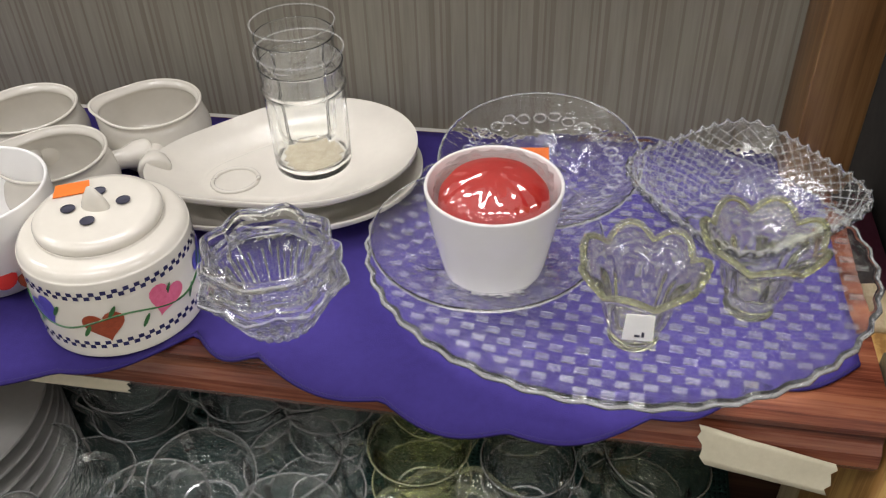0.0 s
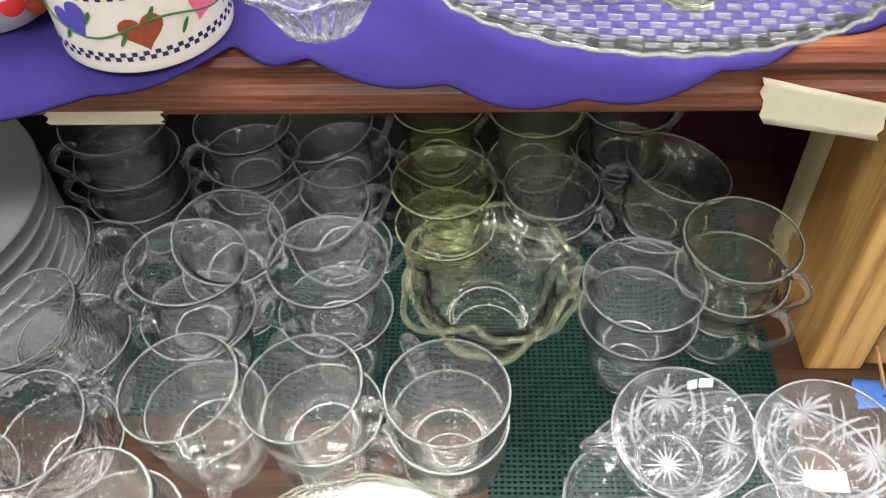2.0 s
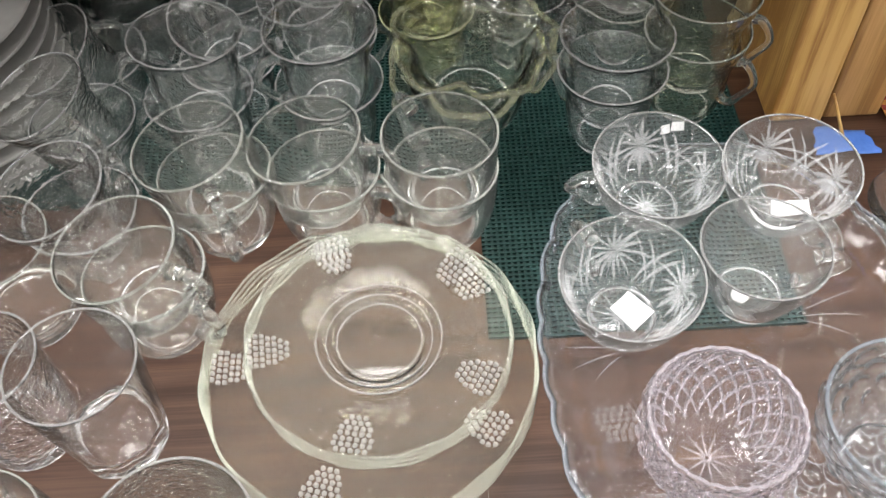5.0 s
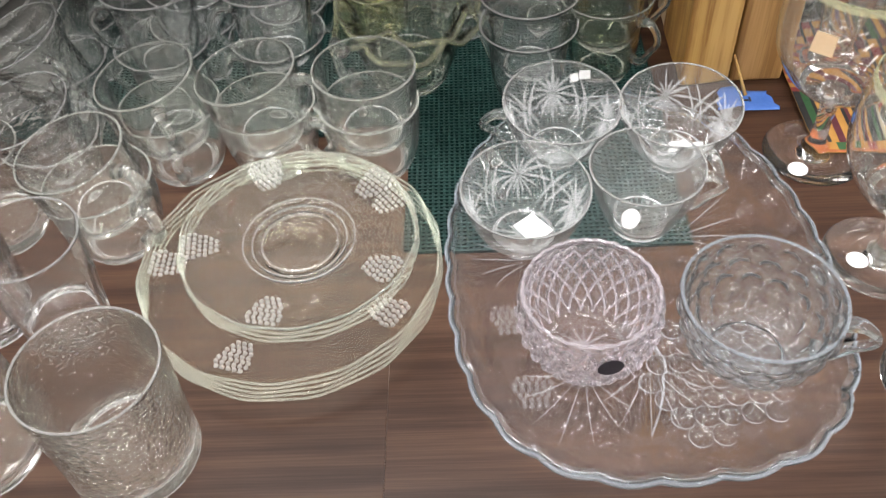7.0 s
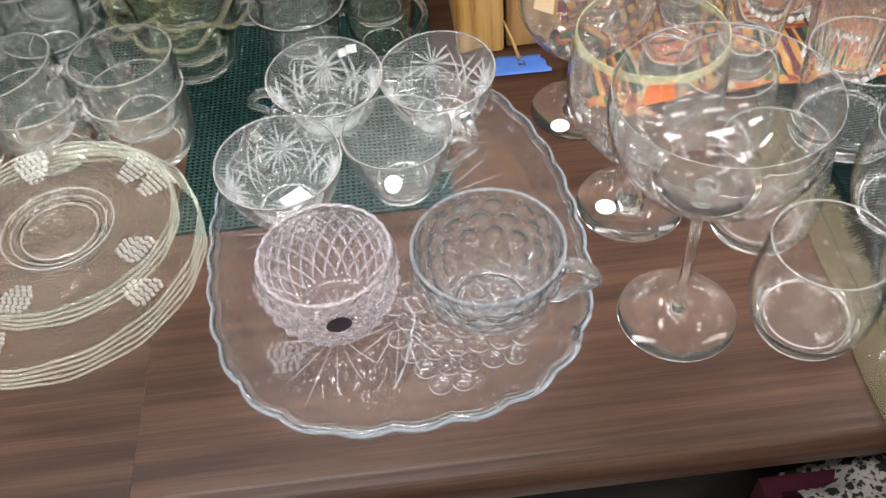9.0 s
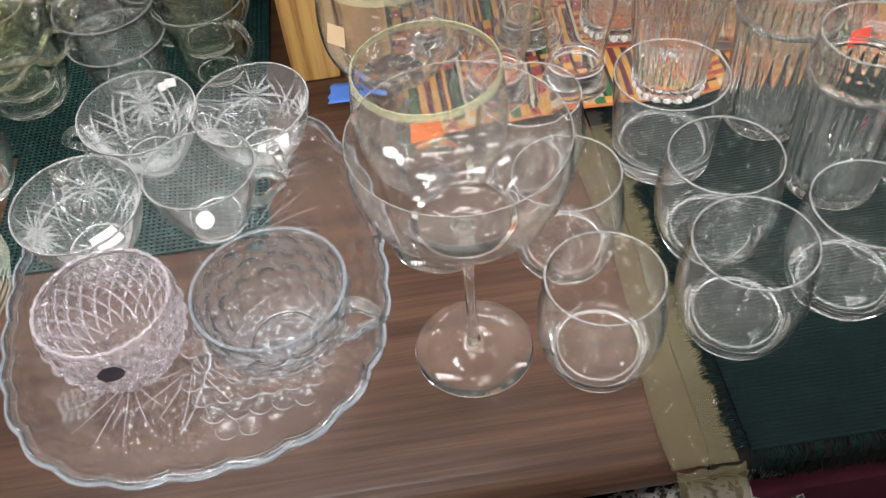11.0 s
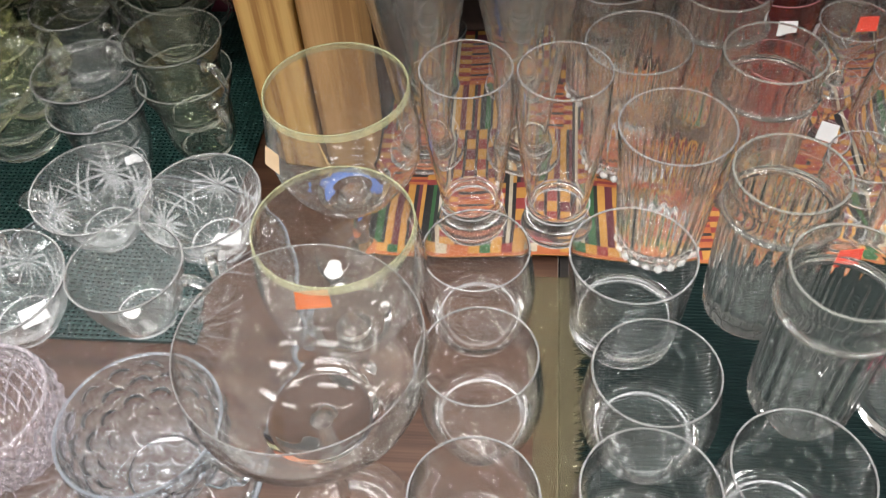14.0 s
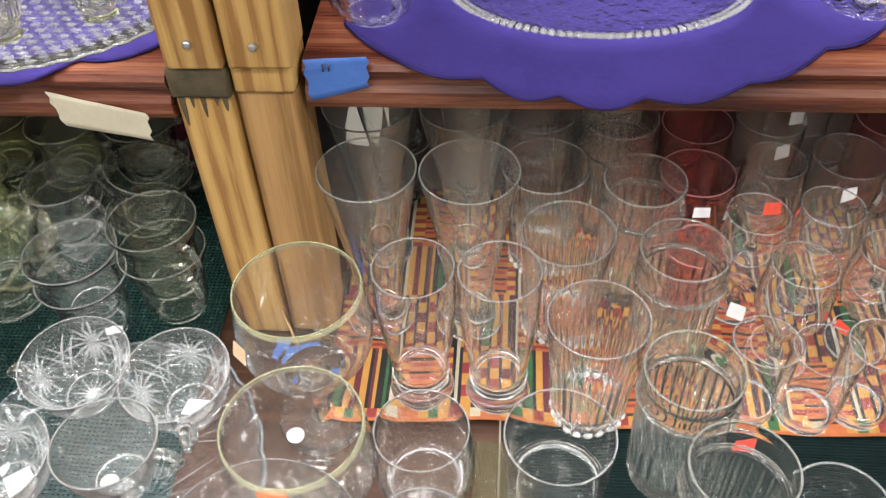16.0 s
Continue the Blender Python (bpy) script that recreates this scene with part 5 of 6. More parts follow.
for i, (x, y, z, m, w, h, mat, lab) in enumerate([
        (0.3480, -0.1475, 0.090, (86, 0, 4), 0.013, 0.012, REDST, "red-orange price sticker on a jar glass"),
        (0.4075, 0.0690, 0.080, (80, 0, 0), 0.014, 0.011, REDST, "red-orange price sticker on a drinking glass"),
        (0.3520, 0.0575, 0.085, (80, 0, 0), 0.013, 0.009, PAPER, "white price sticker on a red glass"),
        (0.3700, -0.0180, 0.060, (84, 0, -30), 0.012, 0.014, PAPER, "white price sticker on a small glass"),
        (0.4250, 0.1300, 0.086, (80, 0, 20), 0.013, 0.012, PAPER, "white price sticker on a clear glass"),
        (0.4460, 0.1750, 0.086, (80, 0, 10), 0.013, 0.012, PAPER, "white price sticker on a clear glass"),
        (0.4650, 0.0810, 0.085, (80, 0, 20), 0.013, 0.012, PAPER, "white price sticker on a clear glass"),
        (0.4400, -0.0300, 0.060, (80, 0, -60), 0.011, 0.008, REDST, "red-orange price sticker on a small glass")]):
    sticker("price_sticker", lab, mat, pose(x, y, z, *m), w, h)


def red_jar(m):
    """A heavy faceted glass with a red painted flower."""
    ob = thing("painted_jar", "heavy clear jar painted with red flowers", "jar", "", m)
    prof = vessel([(0.0250, 0), (0.0275, 0.002), (0.0295, 0.02), (0.0300, 0.055), (0.0270, 0.072), (0.0285, 0.082)], 0.003, 0.010)
    part("body", lathe(prof, 60), CLEAR, ob)
    rim_ring(ob, 0.0270, 0.0826, 0.0018, CLEAR)
    rng = random.Random(5)
    bm = bmesh.new()
    for k in range(26):
        a0 = math.radians(rng.uniform(180, 300))
        z0 = rng.uniform(0.028, 0.060)
        s = rng.uniform(0.003, 0.0055)
        ring = []
        for q in range(7):
            b = 2 * math.pi * q / 7
            rr = s * (0.7 + 0.3 * math.cos(3 * b + k))
            a, z = a0 + rr * math.cos(b) / 0.0302, z0 + rr * math.sin(b)
            ring.append(bm.verts.new((0.0304 * math.cos(a), 0.0304 * math.sin(a), z)))
        bm.faces.new(ring)
    part("painted_flower", bm, CRIMSON, ob, "dark red painted petals")
    return ob


red_jar(pose(0.396, -0.182, 0.0032))
tumbler(pose(0.392, -0.262, 0.0032), "clear heavy low tumbler on the ribbed mat", GR, [(r * 0.98, z) for r, z in ROLY], CLEAR, 0.003, 0.012)

# ---------------------------------------------------------------- the upper shelf
SZ = SHELF_T + 0.0030
platter = thing("glass_platter", "large clear oval glass platter with basket-weave relief", "platter", "", pose(-0.122, 0.086, SZ))
EX, EY = 0.126, 0.106


def oval(a, r, z):
    k = 1 + 0.008 * math.cos(44 * a) * (r > 0.95)
    return r * k * EX * math.cos(a), r * k * EY * math.sin(a), z


prof = [(0, 0.0004), (0.70, 0.0003), (0.78, 0.0016), (0.97, 0.0068), (1.0, 0.0082), (0.995, 0.0098), (0.965, 0.0098), (0.78, 0.0046), (0.70, 0.0034), (0, 0.0034)]
part("dish", lathe(prof, 176, oval), CLEAR, platter)
# Pale ring paints the platter's bright rim.
part("rim", tube(bmesh.new(), [oval(2 * math.pi * i / 176, 0.992, 0.0092) for i in range(177)], 0.0008, 8), EDGE, platter, "knobbly glass rim, painted bright")
bm = bmesh.new()
bw, bh = 0.0060, 0.0036
for j in range(-15, 16):
    for i in range(-12, 13):
        x, y = i * 0.0118 + (0.0059 if j % 2 else 0), j * 0.0070
        q = math.hypot(x / EX, y / EY)
        if q > 0.94:
            continue
        z = 0.0034 + max(0, q - 0.72) * 0.021
        mm = pose(x, y, z + 0.0006, 0, 0, -6)
        vs = box(bm, -bw / 2, -bh / 2, -0.0004, bw / 2, bh / 2, 0.0006, mm)
part("weave_relief", bm, FROST, platter, "frosted basket-weave blocks", False)
PZ = SZ + 0.0040

saucer = thing("glass_saucer", "clear glass saucer with leaf relief under a candle", "saucer", "", pose(-0.186, 0.080, PZ + 0.0010))
part("dish", plate_bm(0.058, 0.010, 0.0022, 0.026), PRESSED, saucer)
rim_ring(saucer, 0.058, 0.0111, 0.0012, CLEAR)

cup = thing("candle_cup", "white ceramic cup holding a wrapped red candle", "candle", "", pose(-0.180, 0.062, PZ + 0.0045))
part("cup", lathe(vessel([(0.0215, 0), (0.0238, 0.0022), (0.0272, 0.018), (0.0303, 0.035), (0.0322, 0.050)], 0.0032, 0.006), 64), WHITE, cup)
part("candle", lathe([(0, 0.024), (0.022, 0.024), (0.0262, 0.038), (0.0254, 0.0450), (0.0215, 0.0505), (0.014, 0.0535), (0, 0.0545)], 48), WAX, cup, "domed red wax candle")


def film_mod(a, r, z):
    n = noise.noise(Vector((r * 300 * math.cos(a), r * 300 * math.sin(a), z * 120)))
    return (r + 0.0012 * n) * math.cos(a), (r + 0.0012 * n) * math.sin(a), z + 0.0020 * n


part("wrapper", lathe([(0.0282, 0.044), (0.0270, 0.051), (0.0236, 0.0535), (0.020, 0.0553), (0.015, 0.0570), (0.010, 0.0580), (0.006, 0.0584), (0, 0.0588)], 96, film_mod), FILM, cup, "crinkled clear plastic wrap")


def votive(m, label):
    """A footed flower-shaped candle holder with eight petals."""
    ob = thing("votive_holder", label, "candle holder", "flower votive holders", m)
    prof = vessel([(0.0106, 0), (0.0116, 0.0015), (0.0106, 0.005), (0.0128, 0.010), (0.0155, 0.020), (0.0170, 0.030), (0.0205, 0.0355), (0.0248, 0.040), (0.0262, 0.0445)], 0.0044, 0.012, 5)

    def mod(a, r, z):
        k = min(1, max(0, (z - 0.022) / 0.023))
        lobe = abs(math.cos(3.5 * a))
        rr = r * (1 + k * (0.13 * lobe - 0.07) + 0.03 * math.cos(14 * a) * (1 - k) * (z > 0.010))
        return rr * math.cos(a), rr * math.sin(a), z - k * 0.007 * (1 - lobe)

    part("body", lathe(prof, 112, mod), YELLOW_RIM, ob)
    rim_ring(ob, 0.0248, 0.0448, 0.0032, OLIVE_LIP, mod, 112)
    return ob


votive(pose(-0.112, 0.029, PZ), "clear flower-shaped glass votive holder with price label")
votive(pose(-0.059, 0.056, PZ, 0, 0, 20), "clear flower-shaped glass votive holder")
lab = sticker("price_label", "white price label on a votive holder", PAPER, pose(-0.1115, 0.0105, PZ + 0.0230, 88, 0, -2), 0.0130, 0.0150)
part("handwriting", simple_box(0.0015, -0.0050, 0.0003, 0.0026, -0.0022, 0.0005), INK, lab)
part("handwriting", simple_box(-0.0015, -0.0052, 0.0003, 0.0008, -0.0040, 0.0005), INK, lab)

# dishes behind
dish = thing("glass_dish", "clear embossed glass dish with orange sticker", "dish", "", pose(-0.164, 0.133, PZ + 0.004, 8, 0, 0))
part("bowl", plate_bm(0.0535, 0.022, 0.0024, 0.022, ridged(40, 0.006, 0.01)), PRESSED, dish)
rim_ring(dish, 0.0535, 0.0232, 0.0013, CLEAR)
bm = bmesh.new()
for k in range(10):
    a = 2 * math.pi * k / 10
    for s in (0, 1, 2):
        cx, cy = 0.041 * math.cos(a + s * 0.2), 0.041 * math.sin(a + s * 0.2)
        rr = 0.0036
        tube(bm, [(cx + rr * math.cos(2 * math.pi * q / 8), cy + rr * math.sin(2 * math.pi * q / 8), 0.0155 + (s % 2) * 0.002) for q in range(9)], 0.0008, 5)
part("flower_relief", bm, CUT, dish, "raised fruit and leaf pattern")
sticker("price_sticker", "orange and yellow sticker on a glass dish", ORANGE, pose(-0.167, 0.130, PZ + 0.0245, 50, 0, 4), 0.0165, 0.0130)


def square_dish(m):
    ob = thing("square_dish", "clear square cut glass dish with sawtooth rim", "dish", "", m)
    prof = vessel([(0.020, 0), (0.022, 0.002), (0.032, 0.009), (0.043, 0.020), (0.050, 0.031)], 0.0030, 0.004, 8)

    def mod(a, r, z):
        n = 4.0
        sq = (abs(math.cos(a)) ** n + abs(math.sin(a)) ** n) ** (-1 / n)
        u, v = a * 44 / (2 * math.pi) + z * 260, a * 44 / (2 * math.pi) - z * 260
        d = min(abs(u - round(u)), abs(v - round(v)))
        k = sq * (1 - 0.03 * max(0, 1 - d / 0.25) * (r > 0.015))
        edge = min(1, max(0, (z - 0.026) / 0.005))
        return r * k * math.cos(a), r * k * math.sin(a), z + edge * 0.0016 * math.cos(44 * a) + 0.004 * (sq - 1) * (z / 0.031)

    part("bowl", lathe(prof, 176, mod), CLEAR, ob)
    bm = bmesh.new()
    for k in range(44):
        for lean in (1, -1):
            pts = []
            for q in range(7):
                u = q / 6
                z = 0.004 + 0.027 * u
                a = 2 * math.pi * (k - lean * z * 260) / 44
                rr = 0.024 + 0.0255 * u ** 0.85
                pts.append(mod(a, rr, z))
            tube(bm, pts, 0.00042, 4)
    tagged(part("cut_net", bm, CUT, ob), "net of diamond cuts", kind="stuff")
    rim_ring(ob, 0.0485, 0.0316, 0.0015, CLEAR, mod, 176)
    return ob


square_dish(pose(-0.061, 0.112, PZ + 0.0008, 0, 0, 38))

# star-shaped thick bowl
bowl = thing("glass_bowl", "thick clear pressed glass bowl with stepped star rim", "bowl", "", pose(-0.277, 0.021, SZ))
prof = vessel([(0.0165, 0), (0.0178, 0.0012), (0.0225, 0.010), (0.0290, 0.022), (0.0328, 0.0265), (0.0335, 0.0290), (0.0290, 0.0315), (0.0283, 0.0380), (0.0300, 0.0420), (0.0290, 0.0440)], 0.0060, 0.007, 2)


def star_mod(a, r, z):
    tooth = abs(((a * 8 / (2 * math.pi)) % 1) - 0.5) * 2
    tier = max(0, 1 - abs(z - 0.028) / 0.010) * 0.16 + max(0, 1 - abs(z - 0.043) / 0.008) * 0.13
    flute = abs(((a * 24 / (2 * math.pi)) % 1) - 0.5) * 2
    k = 1 + (tier * (tooth - 0.4) if r > 0.012 else 0) + (0.07 * (flute - 0.5) if z < 0.027 and r > 0.015 else 0)
    return r * k * math.cos(a), r * k * math.sin(a), z + (0.0015 * tooth * (z > 0.040))


part("body", lathe(prof, 96, star_mod), THICK, bowl, smooth=False)
for k in range(24):
    a = 2 * math.pi * k / 24
    part("flute", tube(bmesh.new(), [(rr * math.cos(a), rr * math.sin(a), z) for rr, z in ((0.0172, 0.003), (0.0222, 0.0105), (0.0284, 0.0215))], 0.0013, 6), CUP_GLASS, bowl, "upright glass flute")
rim_ring(bowl, 0.0285, 0.0436, 0.0013, CLEAR, star_mod, 64)
rim_ring(bowl, 0.0328, 0.0288, 0.0012, CLEAR, star_mod, 64, "step")

# flowered canister
can = thing("ceramic_canister", "cream ceramic canister painted with hearts and checks", "canister", "", pose(-0.356, 0.022, SZ))
CR = 0.0388
part("body", lathe(vessel([(0.0355, 0), (0.0380, 0.0012), (CR, 0.004), (CR, 0.040), (0.0382, 0.045), (0.0360, 0.0485), (0.0320, 0.0500), (0.0290, 0.0506)], 0.004, 0.005), 72), CREAM, can)
lid = part("lid", lathe([(0, 0.0505), (0.0270, 0.0505), (0.0285, 0.0515), (0.0288, 0.0545), (0.0275, 0.0565), (0.0240, 0.0572), (0, 0.0576)], 64), CREAM, can, "round cream lid with holes")
for hx, hy in ((-0.0115, -0.004), (0.0015, -0.011), (0.0105, 0.006), (-0.004, 0.011)):
    part("hole", lathe([(0, 0.0577), (0.0031, 0.0577), (0.0033, 0.0581), (0.0031, 0.0577)], 20, None, None, pose(hx, hy, 0.0003)), INK, lid, "dark round hole")
part("knob", lathe([(0.0055, 0.0572), (0.0050, 0.0600), (0.0035, 0.0640), (0.0012, 0.0685), (0, 0.0690)], 20, lambda a, r, z: (r * 1.25 * math.cos(a), r * 0.7 * math.sin(a), z)), CREAM, lid, "pointed knob")


def on_can(a_deg, z, r=CR + 0.00025):
    a = math.radians(a_deg)
    return (r * math.cos(a), r * math.sin(a), z)


bm = bmesh.new()
for row_z in (0.0065, 0.0355):
    for row in (0, 1):
        for k in range(100):
            if (k + row) % 2 == 0:
                a0, a1 = k * 3.6, (k + 1) * 3.6
                z0, z1 = row_z + row * 0.0022, row_z + (row + 1) * 0.0022
                bm.faces.new([bm.verts.new(on_can(*q)) for q in ((a0, z0), (a1, z0), (a1, z1), (a0, z1))])
tagged(part("check_pattern", bm, NAVY, can, "", False), "navy checked bands", kind="stuff")


def heart(bm, a0, z0, s, turn=0.0):
    pts = []
    for q in range(28):
        t = 2 * math.pi * q / 28
        x = 16 * math.sin(t) ** 3
        y = 13 * math.cos(t) - 5 * math.cos(2 * t) - 2 * math.cos(3 * t) - math.cos(4 * t)
        x, y = x * s / 16, y * s / 16
        x, y = x * math.cos(turn) - y * math.sin(turn), x * math.sin(turn) + y * math.cos(turn)
        pts.append(on_can(a0 + math.degrees(x / CR), z0 + y, CR + 0.0004))
    c = bm.verts.new(on_can(a0, z0, CR + 0.0006))
    ring = [bm.verts.new(p) for p in pts]
    for i in range(len(ring)):
        bm.faces.new((c, ring[i], ring[(i + 1) % len(ring)]))


for name, mat, off, z0, turn in (("heart", RUST, 0, 0.0205, 0.1), ("heart", PINKG, 43, 0.0245, -0.5), ("heart", BLUEG, -43, 0.0255, 0.5), ("heart", BLUEG, 88, 0.0255, 0.3), ("heart", PINKG, -88, 0.0245, 0.2)):
    bm = bmesh.new()
    heart(bm, -72 + off, z0, 0.0094, turn)
    part(name, bm, mat, can, "painted heart", False)
bm = bmesh.new()
tube(bm, [on_can(-72 - 100 + 3 * i, 0.0215 + 0.0035 * math.sin(i * 0.21), CR + 0.0003) for i in range(66)], 0.0005, 5)
for k in range(10):
    a0, z0 = -72 - 88 + 19 * k, 0.0215 + (0.006 if k % 2 else -0.004)
    ring = [bm.verts.new(on_can(a0 + 1.7 * math.cos(2 * math.pi * q / 10) + 2.8 * math.sin(2 * math.pi * q / 10), z0 + 0.0034 * math.sin(2 * math.pi * q / 10), CR + 0.0005)) for q in range(10)]
    bm.faces.new(ring)
part("vine", bm, LEAFG, can, "green vine and leaves", False)
sticker("price_sticker", "orange price sticker on the canister lid", ORANGE, pose(-0.3735, 0.0330, SZ + 0.0578, 0, 0, 25), 0.0165, 0.0105)


def fruit_bowl():
    ob = thing("ceramic_bowl", "white ceramic bowl painted with red fruit", "bowl", "", pose(-0.430, 0.035, SZ))
    part("body", lathe(vessel([(0.022, 0), (0.0235, 0.002), (0.031, 0.015), (0.035, 0.032), (0.036, 0.052)], 0.0032, 0.005), 64), WHITE, ob)
    for k, (a0, z0, mat) in enumerate(((-10, 0.016, WAX), (-30, 0.013, RUST), (5, 0.022, LEAFG), (-50, 0.018, WAX))):
        a = math.radians(a0)
        rr = 0.0315 + (z0 - 0.015) * 0.2
        bm = lathe([(0.0060, 0), (0.0045, 0.0009), (0, 0.0013)], 16, None, None, pose(rr * math.cos(a), rr * math.sin(a), z0) @ Matrix.Rotation(a, 4, "Z") @ pose(0, 0, 0, 0, 72, 0))
        part("painted_fruit", bm, mat, ob)


fruit_bowl()


def sauce_pot(m, label, handle_turn=-75):
    """A small off-white pot with a pouring lip and a stub handle."""
    ob = thing("sauce_pot", label, "pot", "off-white sauce pots", m)
    prof = vessel([(0.019, 0), (0.0215, 0.0015), (0.0295, 0.010), (0.0315, 0.020), (0.0290, 0.0300), (0.0272, 0.0335), (0.0290, 0.0365)], 0.0034, 0.004, 5)

    def mod(a, r, z):
        k = max(0, math.cos(a - math.pi)) ** 9 * min(1, max(0, (z - 0.022) / 0.014)) * (r > 0.018)
        return (r + 0.0075 * k) * math.cos(a), (r + 0.0075 * k) * math.sin(a), z + 0.0006 * k

    part("body", lathe(prof, 80, mod), GREYWHITE, ob)
    bm = tube(bmesh.new(), spline([(0.027, 0, 0.022), (0.036, 0, 0.0215), (0.044, 0, 0.0215), (0.049, 0, 0.0215), (0.051, 0, 0.0215)], 3), lambda u: 0.0058 + 0.0035 * max(0, math.sin(math.pi * (u * 1.15 - 0.25))) if u < 0.97 else 0.003, 14)
    bmesh.ops.rotate(bm, verts=bm.verts, cent=(0, 0, 0), matrix=Matrix.Rotation(math.radians(handle_turn), 3, "Z"))
    part("handle", bm, GREYWHITE, ob)
    return ob


sauce_pot(pose(-0.462, 0.133, SZ, 0, 0, 12), "off-white stoneware sauce pot with pouring lip")
sauce_pot(pose(-0.391, 0.147, SZ, 0, 0, 8), "off-white stoneware sauce pot with stub handle")
sauce_pot(pose(-0.422, 0.090, SZ, 0, 0, 8), "off-white stoneware sauce pot behind the canister", 30)
sauce_pot(pose(-0.503, 0.086, SZ, 0, 0, 20), "off-white stoneware sauce pot at the row's end")


def drop_plate(m, label):
    """A teardrop-shaped snack plate: broad at one end, drawn in at the other."""
    ob = thing("snack_plate", label, "plate", "off-white snack plates", m)
    prof = plate_line([(0.52, 0.0005), (0.58, 0), (0.70, 0.0022), (0.86, 0.0065), (1.0, 0.0125)], 0.0034, 5)
    prof = [(min(r, 1.02), z) for r, z in prof]

    def mod(a, r, z):
        k = 0.0595 * (1 + 0.20 * math.cos(a) + 0.12 * math.cos(2 * a) - 0.05 * math.cos(3 * a))
        return r * k * 1.12 * math.cos(a), r * k * 0.92 * math.sin(a), z

    part("dish", lathe([(r, z * 1.0) for r, z in prof], 96, mod), GREYWHITE, ob)
    part("cup_ring", tube(bmesh.new(), [(-0.018 + 0.0125 * math.cos(2 * math.pi * i / 40), -0.004 + 0.0115 * math.sin(2 * math.pi * i / 40), 0.0042) for i in range(41)], 0.0012, 8), GREYWHITE, ob, "raised ring for a cup")
    return ob


drop_plate(pose(-0.309, 0.112, SZ, 0, 0, 28), "off-white teardrop snack plate at the bottom of two")
drop_plate(pose(-0.313, 0.117, SZ + 0.0125, 0, 0, 24), "off-white teardrop snack plate with glasses on it")

VASE = [(0.0190, 0), (0.0205, 0.0015), (0.0212, 0.004), (0.0215, 0.027), (0.0217, 0.045), (0.0226, 0.0490), (0.0217, 0.052), (0.0217, 0.058), (0.0224, 0.062)]
for x, y, lab in ((-0.290, 0.130, "clear cylindrical jar with residue on its base"), (-0.303, 0.160, "clear cylindrical jar behind its twin")):
    jar = thing("glass_jar", lab, "jar", "tall clear jars", pose(x, y, SZ + 0.0165, 0, 0, 0))
    part("body", lathe(vessel(VASE, 0.0018, 0.003, 5), 56), CLEAR, jar)
    rim_ring(jar, 0.0227, 0.0694, 0.0011, CLEAR)
    if "residue" in lab:
        bm = bmesh.new()
        outline_sheet(bm, [((0.0165 + 0.003 * math.sin(5 * q) * math.sin(2 * q)) * math.cos(2 * math.pi * q / 30), (0.0165 + 0.003 * math.sin(3 * q)) * math.sin(2 * math.pi * q / 30)) for q in range(30)], 0.0040, 0.0046)
        part("residue", bm, RESIDUE, jar, "yellowish dried residue", False)

# right upper shelf
platter2 = thing("beaded_platter", "clear oval glass platter with beaded rim", "platter", "", pose(0.262, 0.092, SZ))
EX2, EY2 = 0.100, 0.070
part("dish", lathe([(0, 0.0004), (0.70, 0.0003), (0.80, 0.0020), (0.97, 0.0085), (1.0, 0.0100), (0.985, 0.0116), (0.96, 0.0108), (0.79, 0.0048), (0.70, 0.0034), (0, 0.0034)], 160, lambda a, r, z: (r * EX2 * math.cos(a), r * EY2 * math.sin(a), z)), PRESSED, platter2)
bm = bmesh.new()
for ring, (q, zz) in enumerate(((0.99, 0.0108), (0.93, 0.0090))):
    for k in range(110):
        a = 2 * math.pi * (k + 0.5 * ring) / 110
        bmesh.ops.create_icosphere(bm, subdivisions=1, radius=0.0023, matrix=pose(q * EX2 * math.cos(a), q * EY2 * math.sin(a), zz))
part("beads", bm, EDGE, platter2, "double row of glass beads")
tumbler(pose(0.118, 0.068, SZ - 0.002), "clear pressed glass bowl by the platter", "", [(0.016, 0), (0.018, 0.002), (0.026, 0.010), (0.031, 0.028), (0.033, 0.045)], PRESSED, 0.003, 0.005, ridged(12, 0.03), 72, "glass_bowl", "bowl")
tumbler(pose(0.430, 0.085, SZ - 0.002), "clear cut crystal dish by the felt runner", "", [(0.022, 0), (0.024, 0.002), (0.034, 0.010), (0.042, 0.022)], PRESSED, 0.004, 0.005, ridged(16, 0.05), 96, "crystal_dish", "dish")

# ---------------------------------------------------------------- heap of printed clothes below the table edge
rng = random.Random(21)
heap = thing("basket", "dark red plastic basket under the table edge", "basket", "", pose(0.315, -0.475, -0.170))
bm = bmesh.new()
for x0, y0, x1, y1 in ((-0.18, -0.14, 0.30, -0.13), (-0.18, 0.13, 0.30, 0.14), (-0.18, -0.13, -0.17, 0.13), (0.29, -0.13, 0.30, 0.13), (-0.17, -0.13, 0.29, 0.13)):
    box(bm, x0, y0, -0.15, x1, y1, 0.10 if (x1 - x0 < 0.05 or y1 - y0 < 0.05) else -0.145)
part("shell", bm, MAROON, heap, smooth=False)
part("stand", simple_box(-0.15, -0.10, FLOOR_Z + 0.170, 0.27, 0.10, -0.151), BLACKISH, heap, smooth=False)


def printed_cloth(name, dark, light, third, scale):
    m, nt, p = nodes_of(name)
    r = ramp(nt, [(0.42, dark), (0.47, light), (0.58, light), (0.62, third), (0.70, dark)])
    nt.links.new(noise_tex(nt, coords(nt), scale, 2), r.inputs[0])
    nt.links.new(r.outputs[0], p.inputs["Base Color"])
    p.inputs["Roughness"].default_value = 0.85
    return m


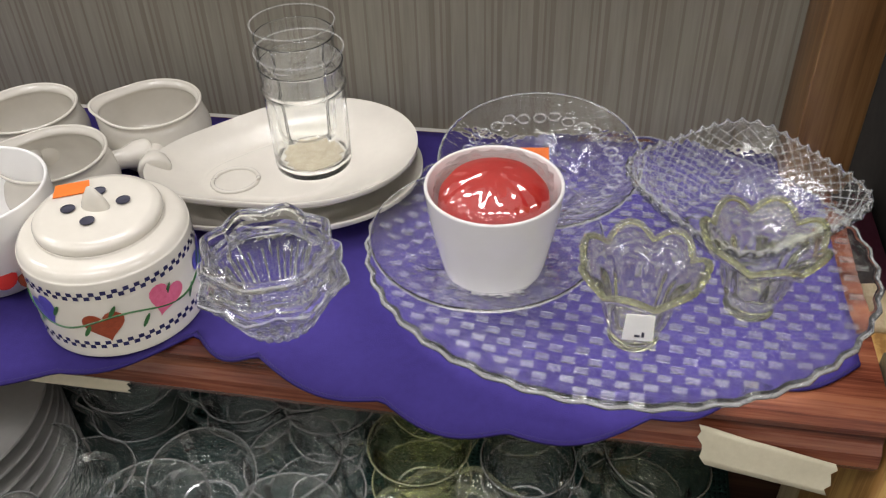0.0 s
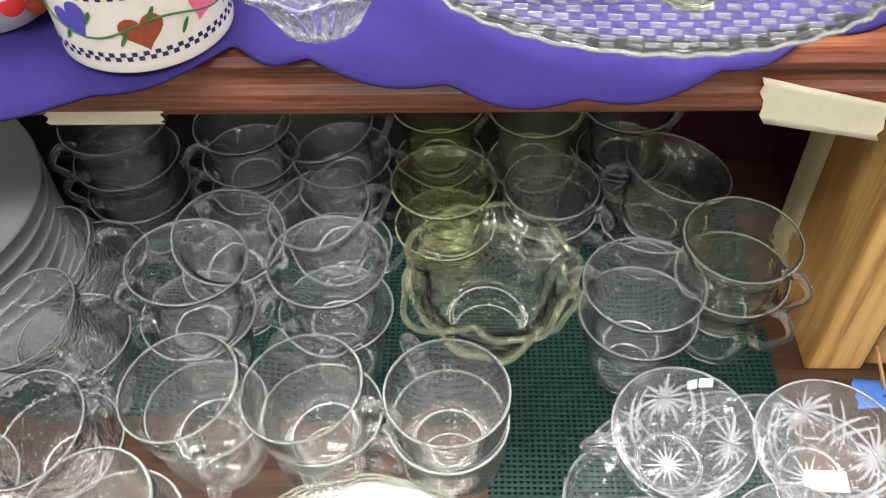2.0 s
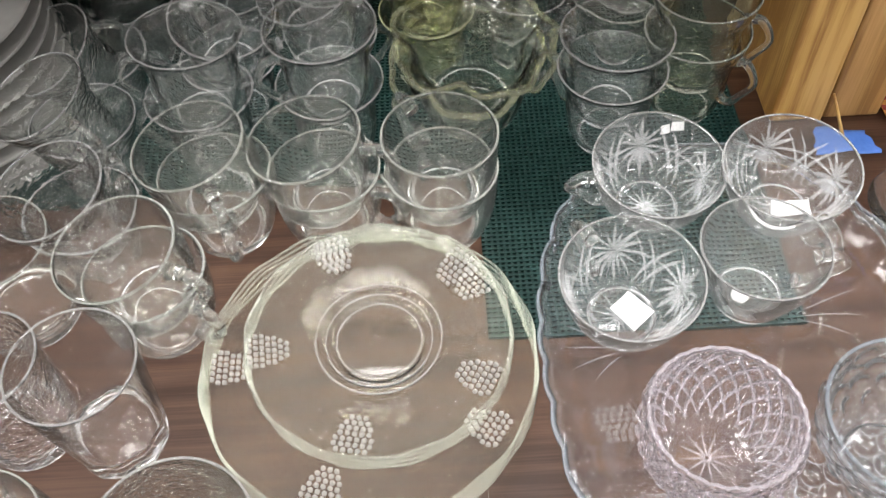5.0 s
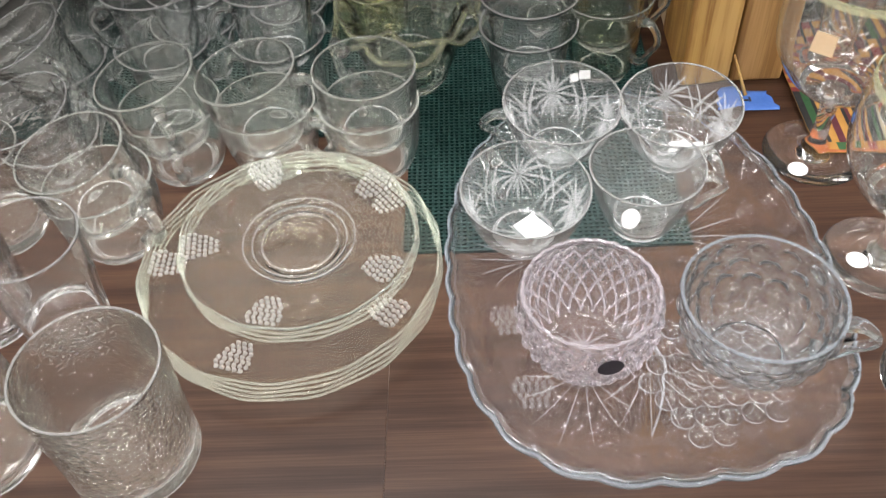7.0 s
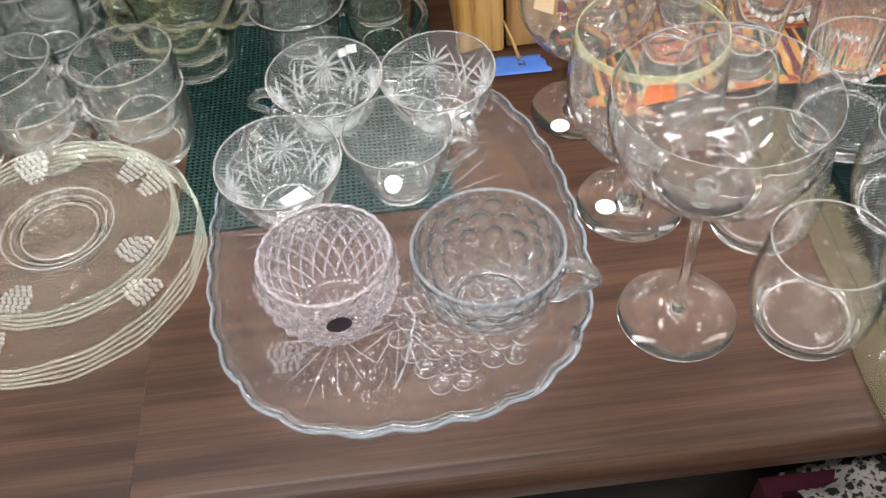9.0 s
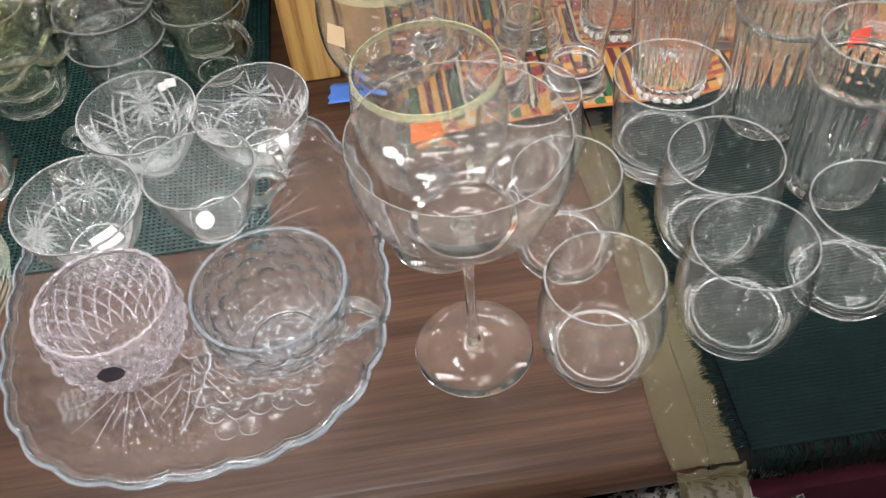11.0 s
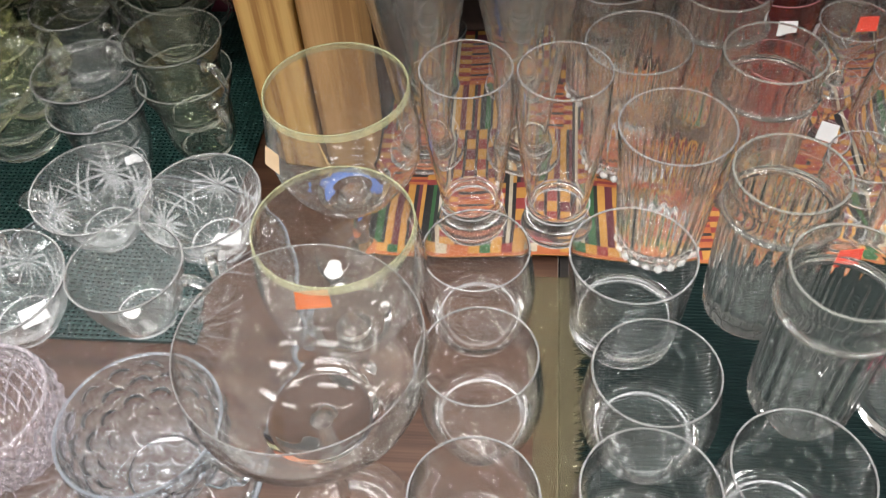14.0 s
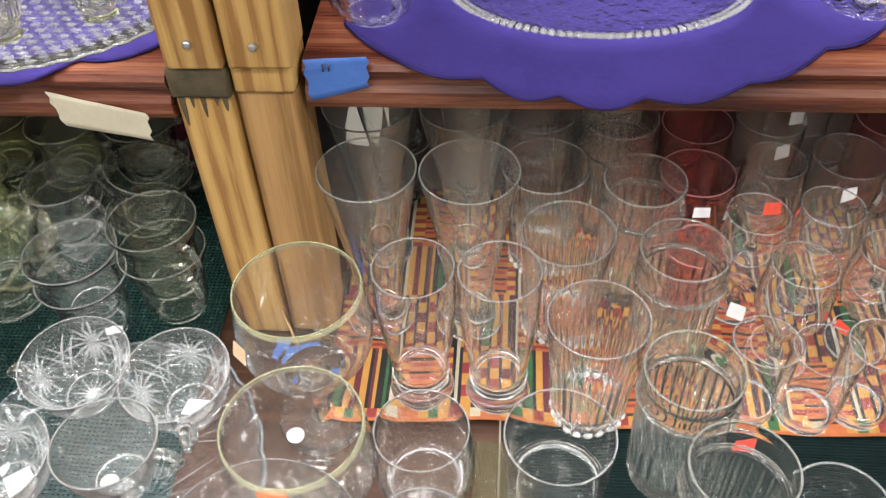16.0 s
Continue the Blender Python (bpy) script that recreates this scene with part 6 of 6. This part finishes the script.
PRINTS = [printed_cloth("printed_cloth_black", (0.010, 0.009, 0.010), (0.34, 0.32, 0.29), (0.05, 0.03, 0.04), 120), printed_cloth("printed_cloth_mixed", (0.10, 0.012, 0.02), (0.30, 0.26, 0.25), (0.03, 0.03, 0.07), 150), printed_cloth("printed_cloth_navy", (0.012, 0.013, 0.04), (0.32, 0.30, 0.29), (0.16, 0.02, 0.03), 180)]
for k in range(16):
    cx, cy = -0.12 + 0.10 * (k % 5) + rng.uniform(-0.02, 0.02), -0.10 + 0.065 * (k // 5) + rng.uniform(-0.01, 0.01)
    seed = k * 3.7

    def fn(u, v):
        x, y = (u - 0.5) * 0.13, (v - 0.5) * 0.12
        n = noise.noise(Vector((x * 22 + seed, y * 22, seed))) + 0.5 * noise.noise(Vector((x * 60 + seed, y * 60, seed)))
        return (x, y, 0.026 * n - 2.0 * (x * x + y * y))

    bm = sheet(bmesh.new(), fn, 18, 18, 0.001)
    thing("folded_garment", "crumpled printed garment heaped in a basket", "garment", "clothes in the basket", pose(0.315 + cx, -0.475 + cy, -0.085 + rng.uniform(0, 0.02), rng.uniform(-15, 15), rng.uniform(-15, 15), rng.uniform(0, 360)), bm, PRINTS[k % 3])

bm = tube(bmesh.new(), [(0.0345, -0.0035, 0.030), (0.0400, -0.0080, 0.016), (0.0450, -0.0150, 0.0022)], lambda u: 0.0008 + 0.0006 * u, 6)
thing("wood_splinter", "pale wooden splinter leaning on the pine upright", "splinter", "", None, bm, PINE)

for dx, w, ln in ((0.004, 0.0042, 0.022), (0.0105, 0.0025, 0.008), (0.0175, 0.0035, 0.015), (0.026, 0.0030, 0.006), (0.0315, 0.0040, 0.010)):
    bm = outline_sheet(bmesh.new(), [(-w / 2, 0), (w / 2, 0), (w * 0.32, -ln * 0.6), (w * 0.12, -ln), (-w * 0.14, -ln * 0.95), (-w * 0.36, -ln * 0.5)], 0, 0.0004)
    thing("paint_drip", "dark paint drip running down the pine upright", "paint drip", "paint drips on the upright", pose(dx, -0.0001, 0.2262, 90), bm, DARK_BLOCK, False)
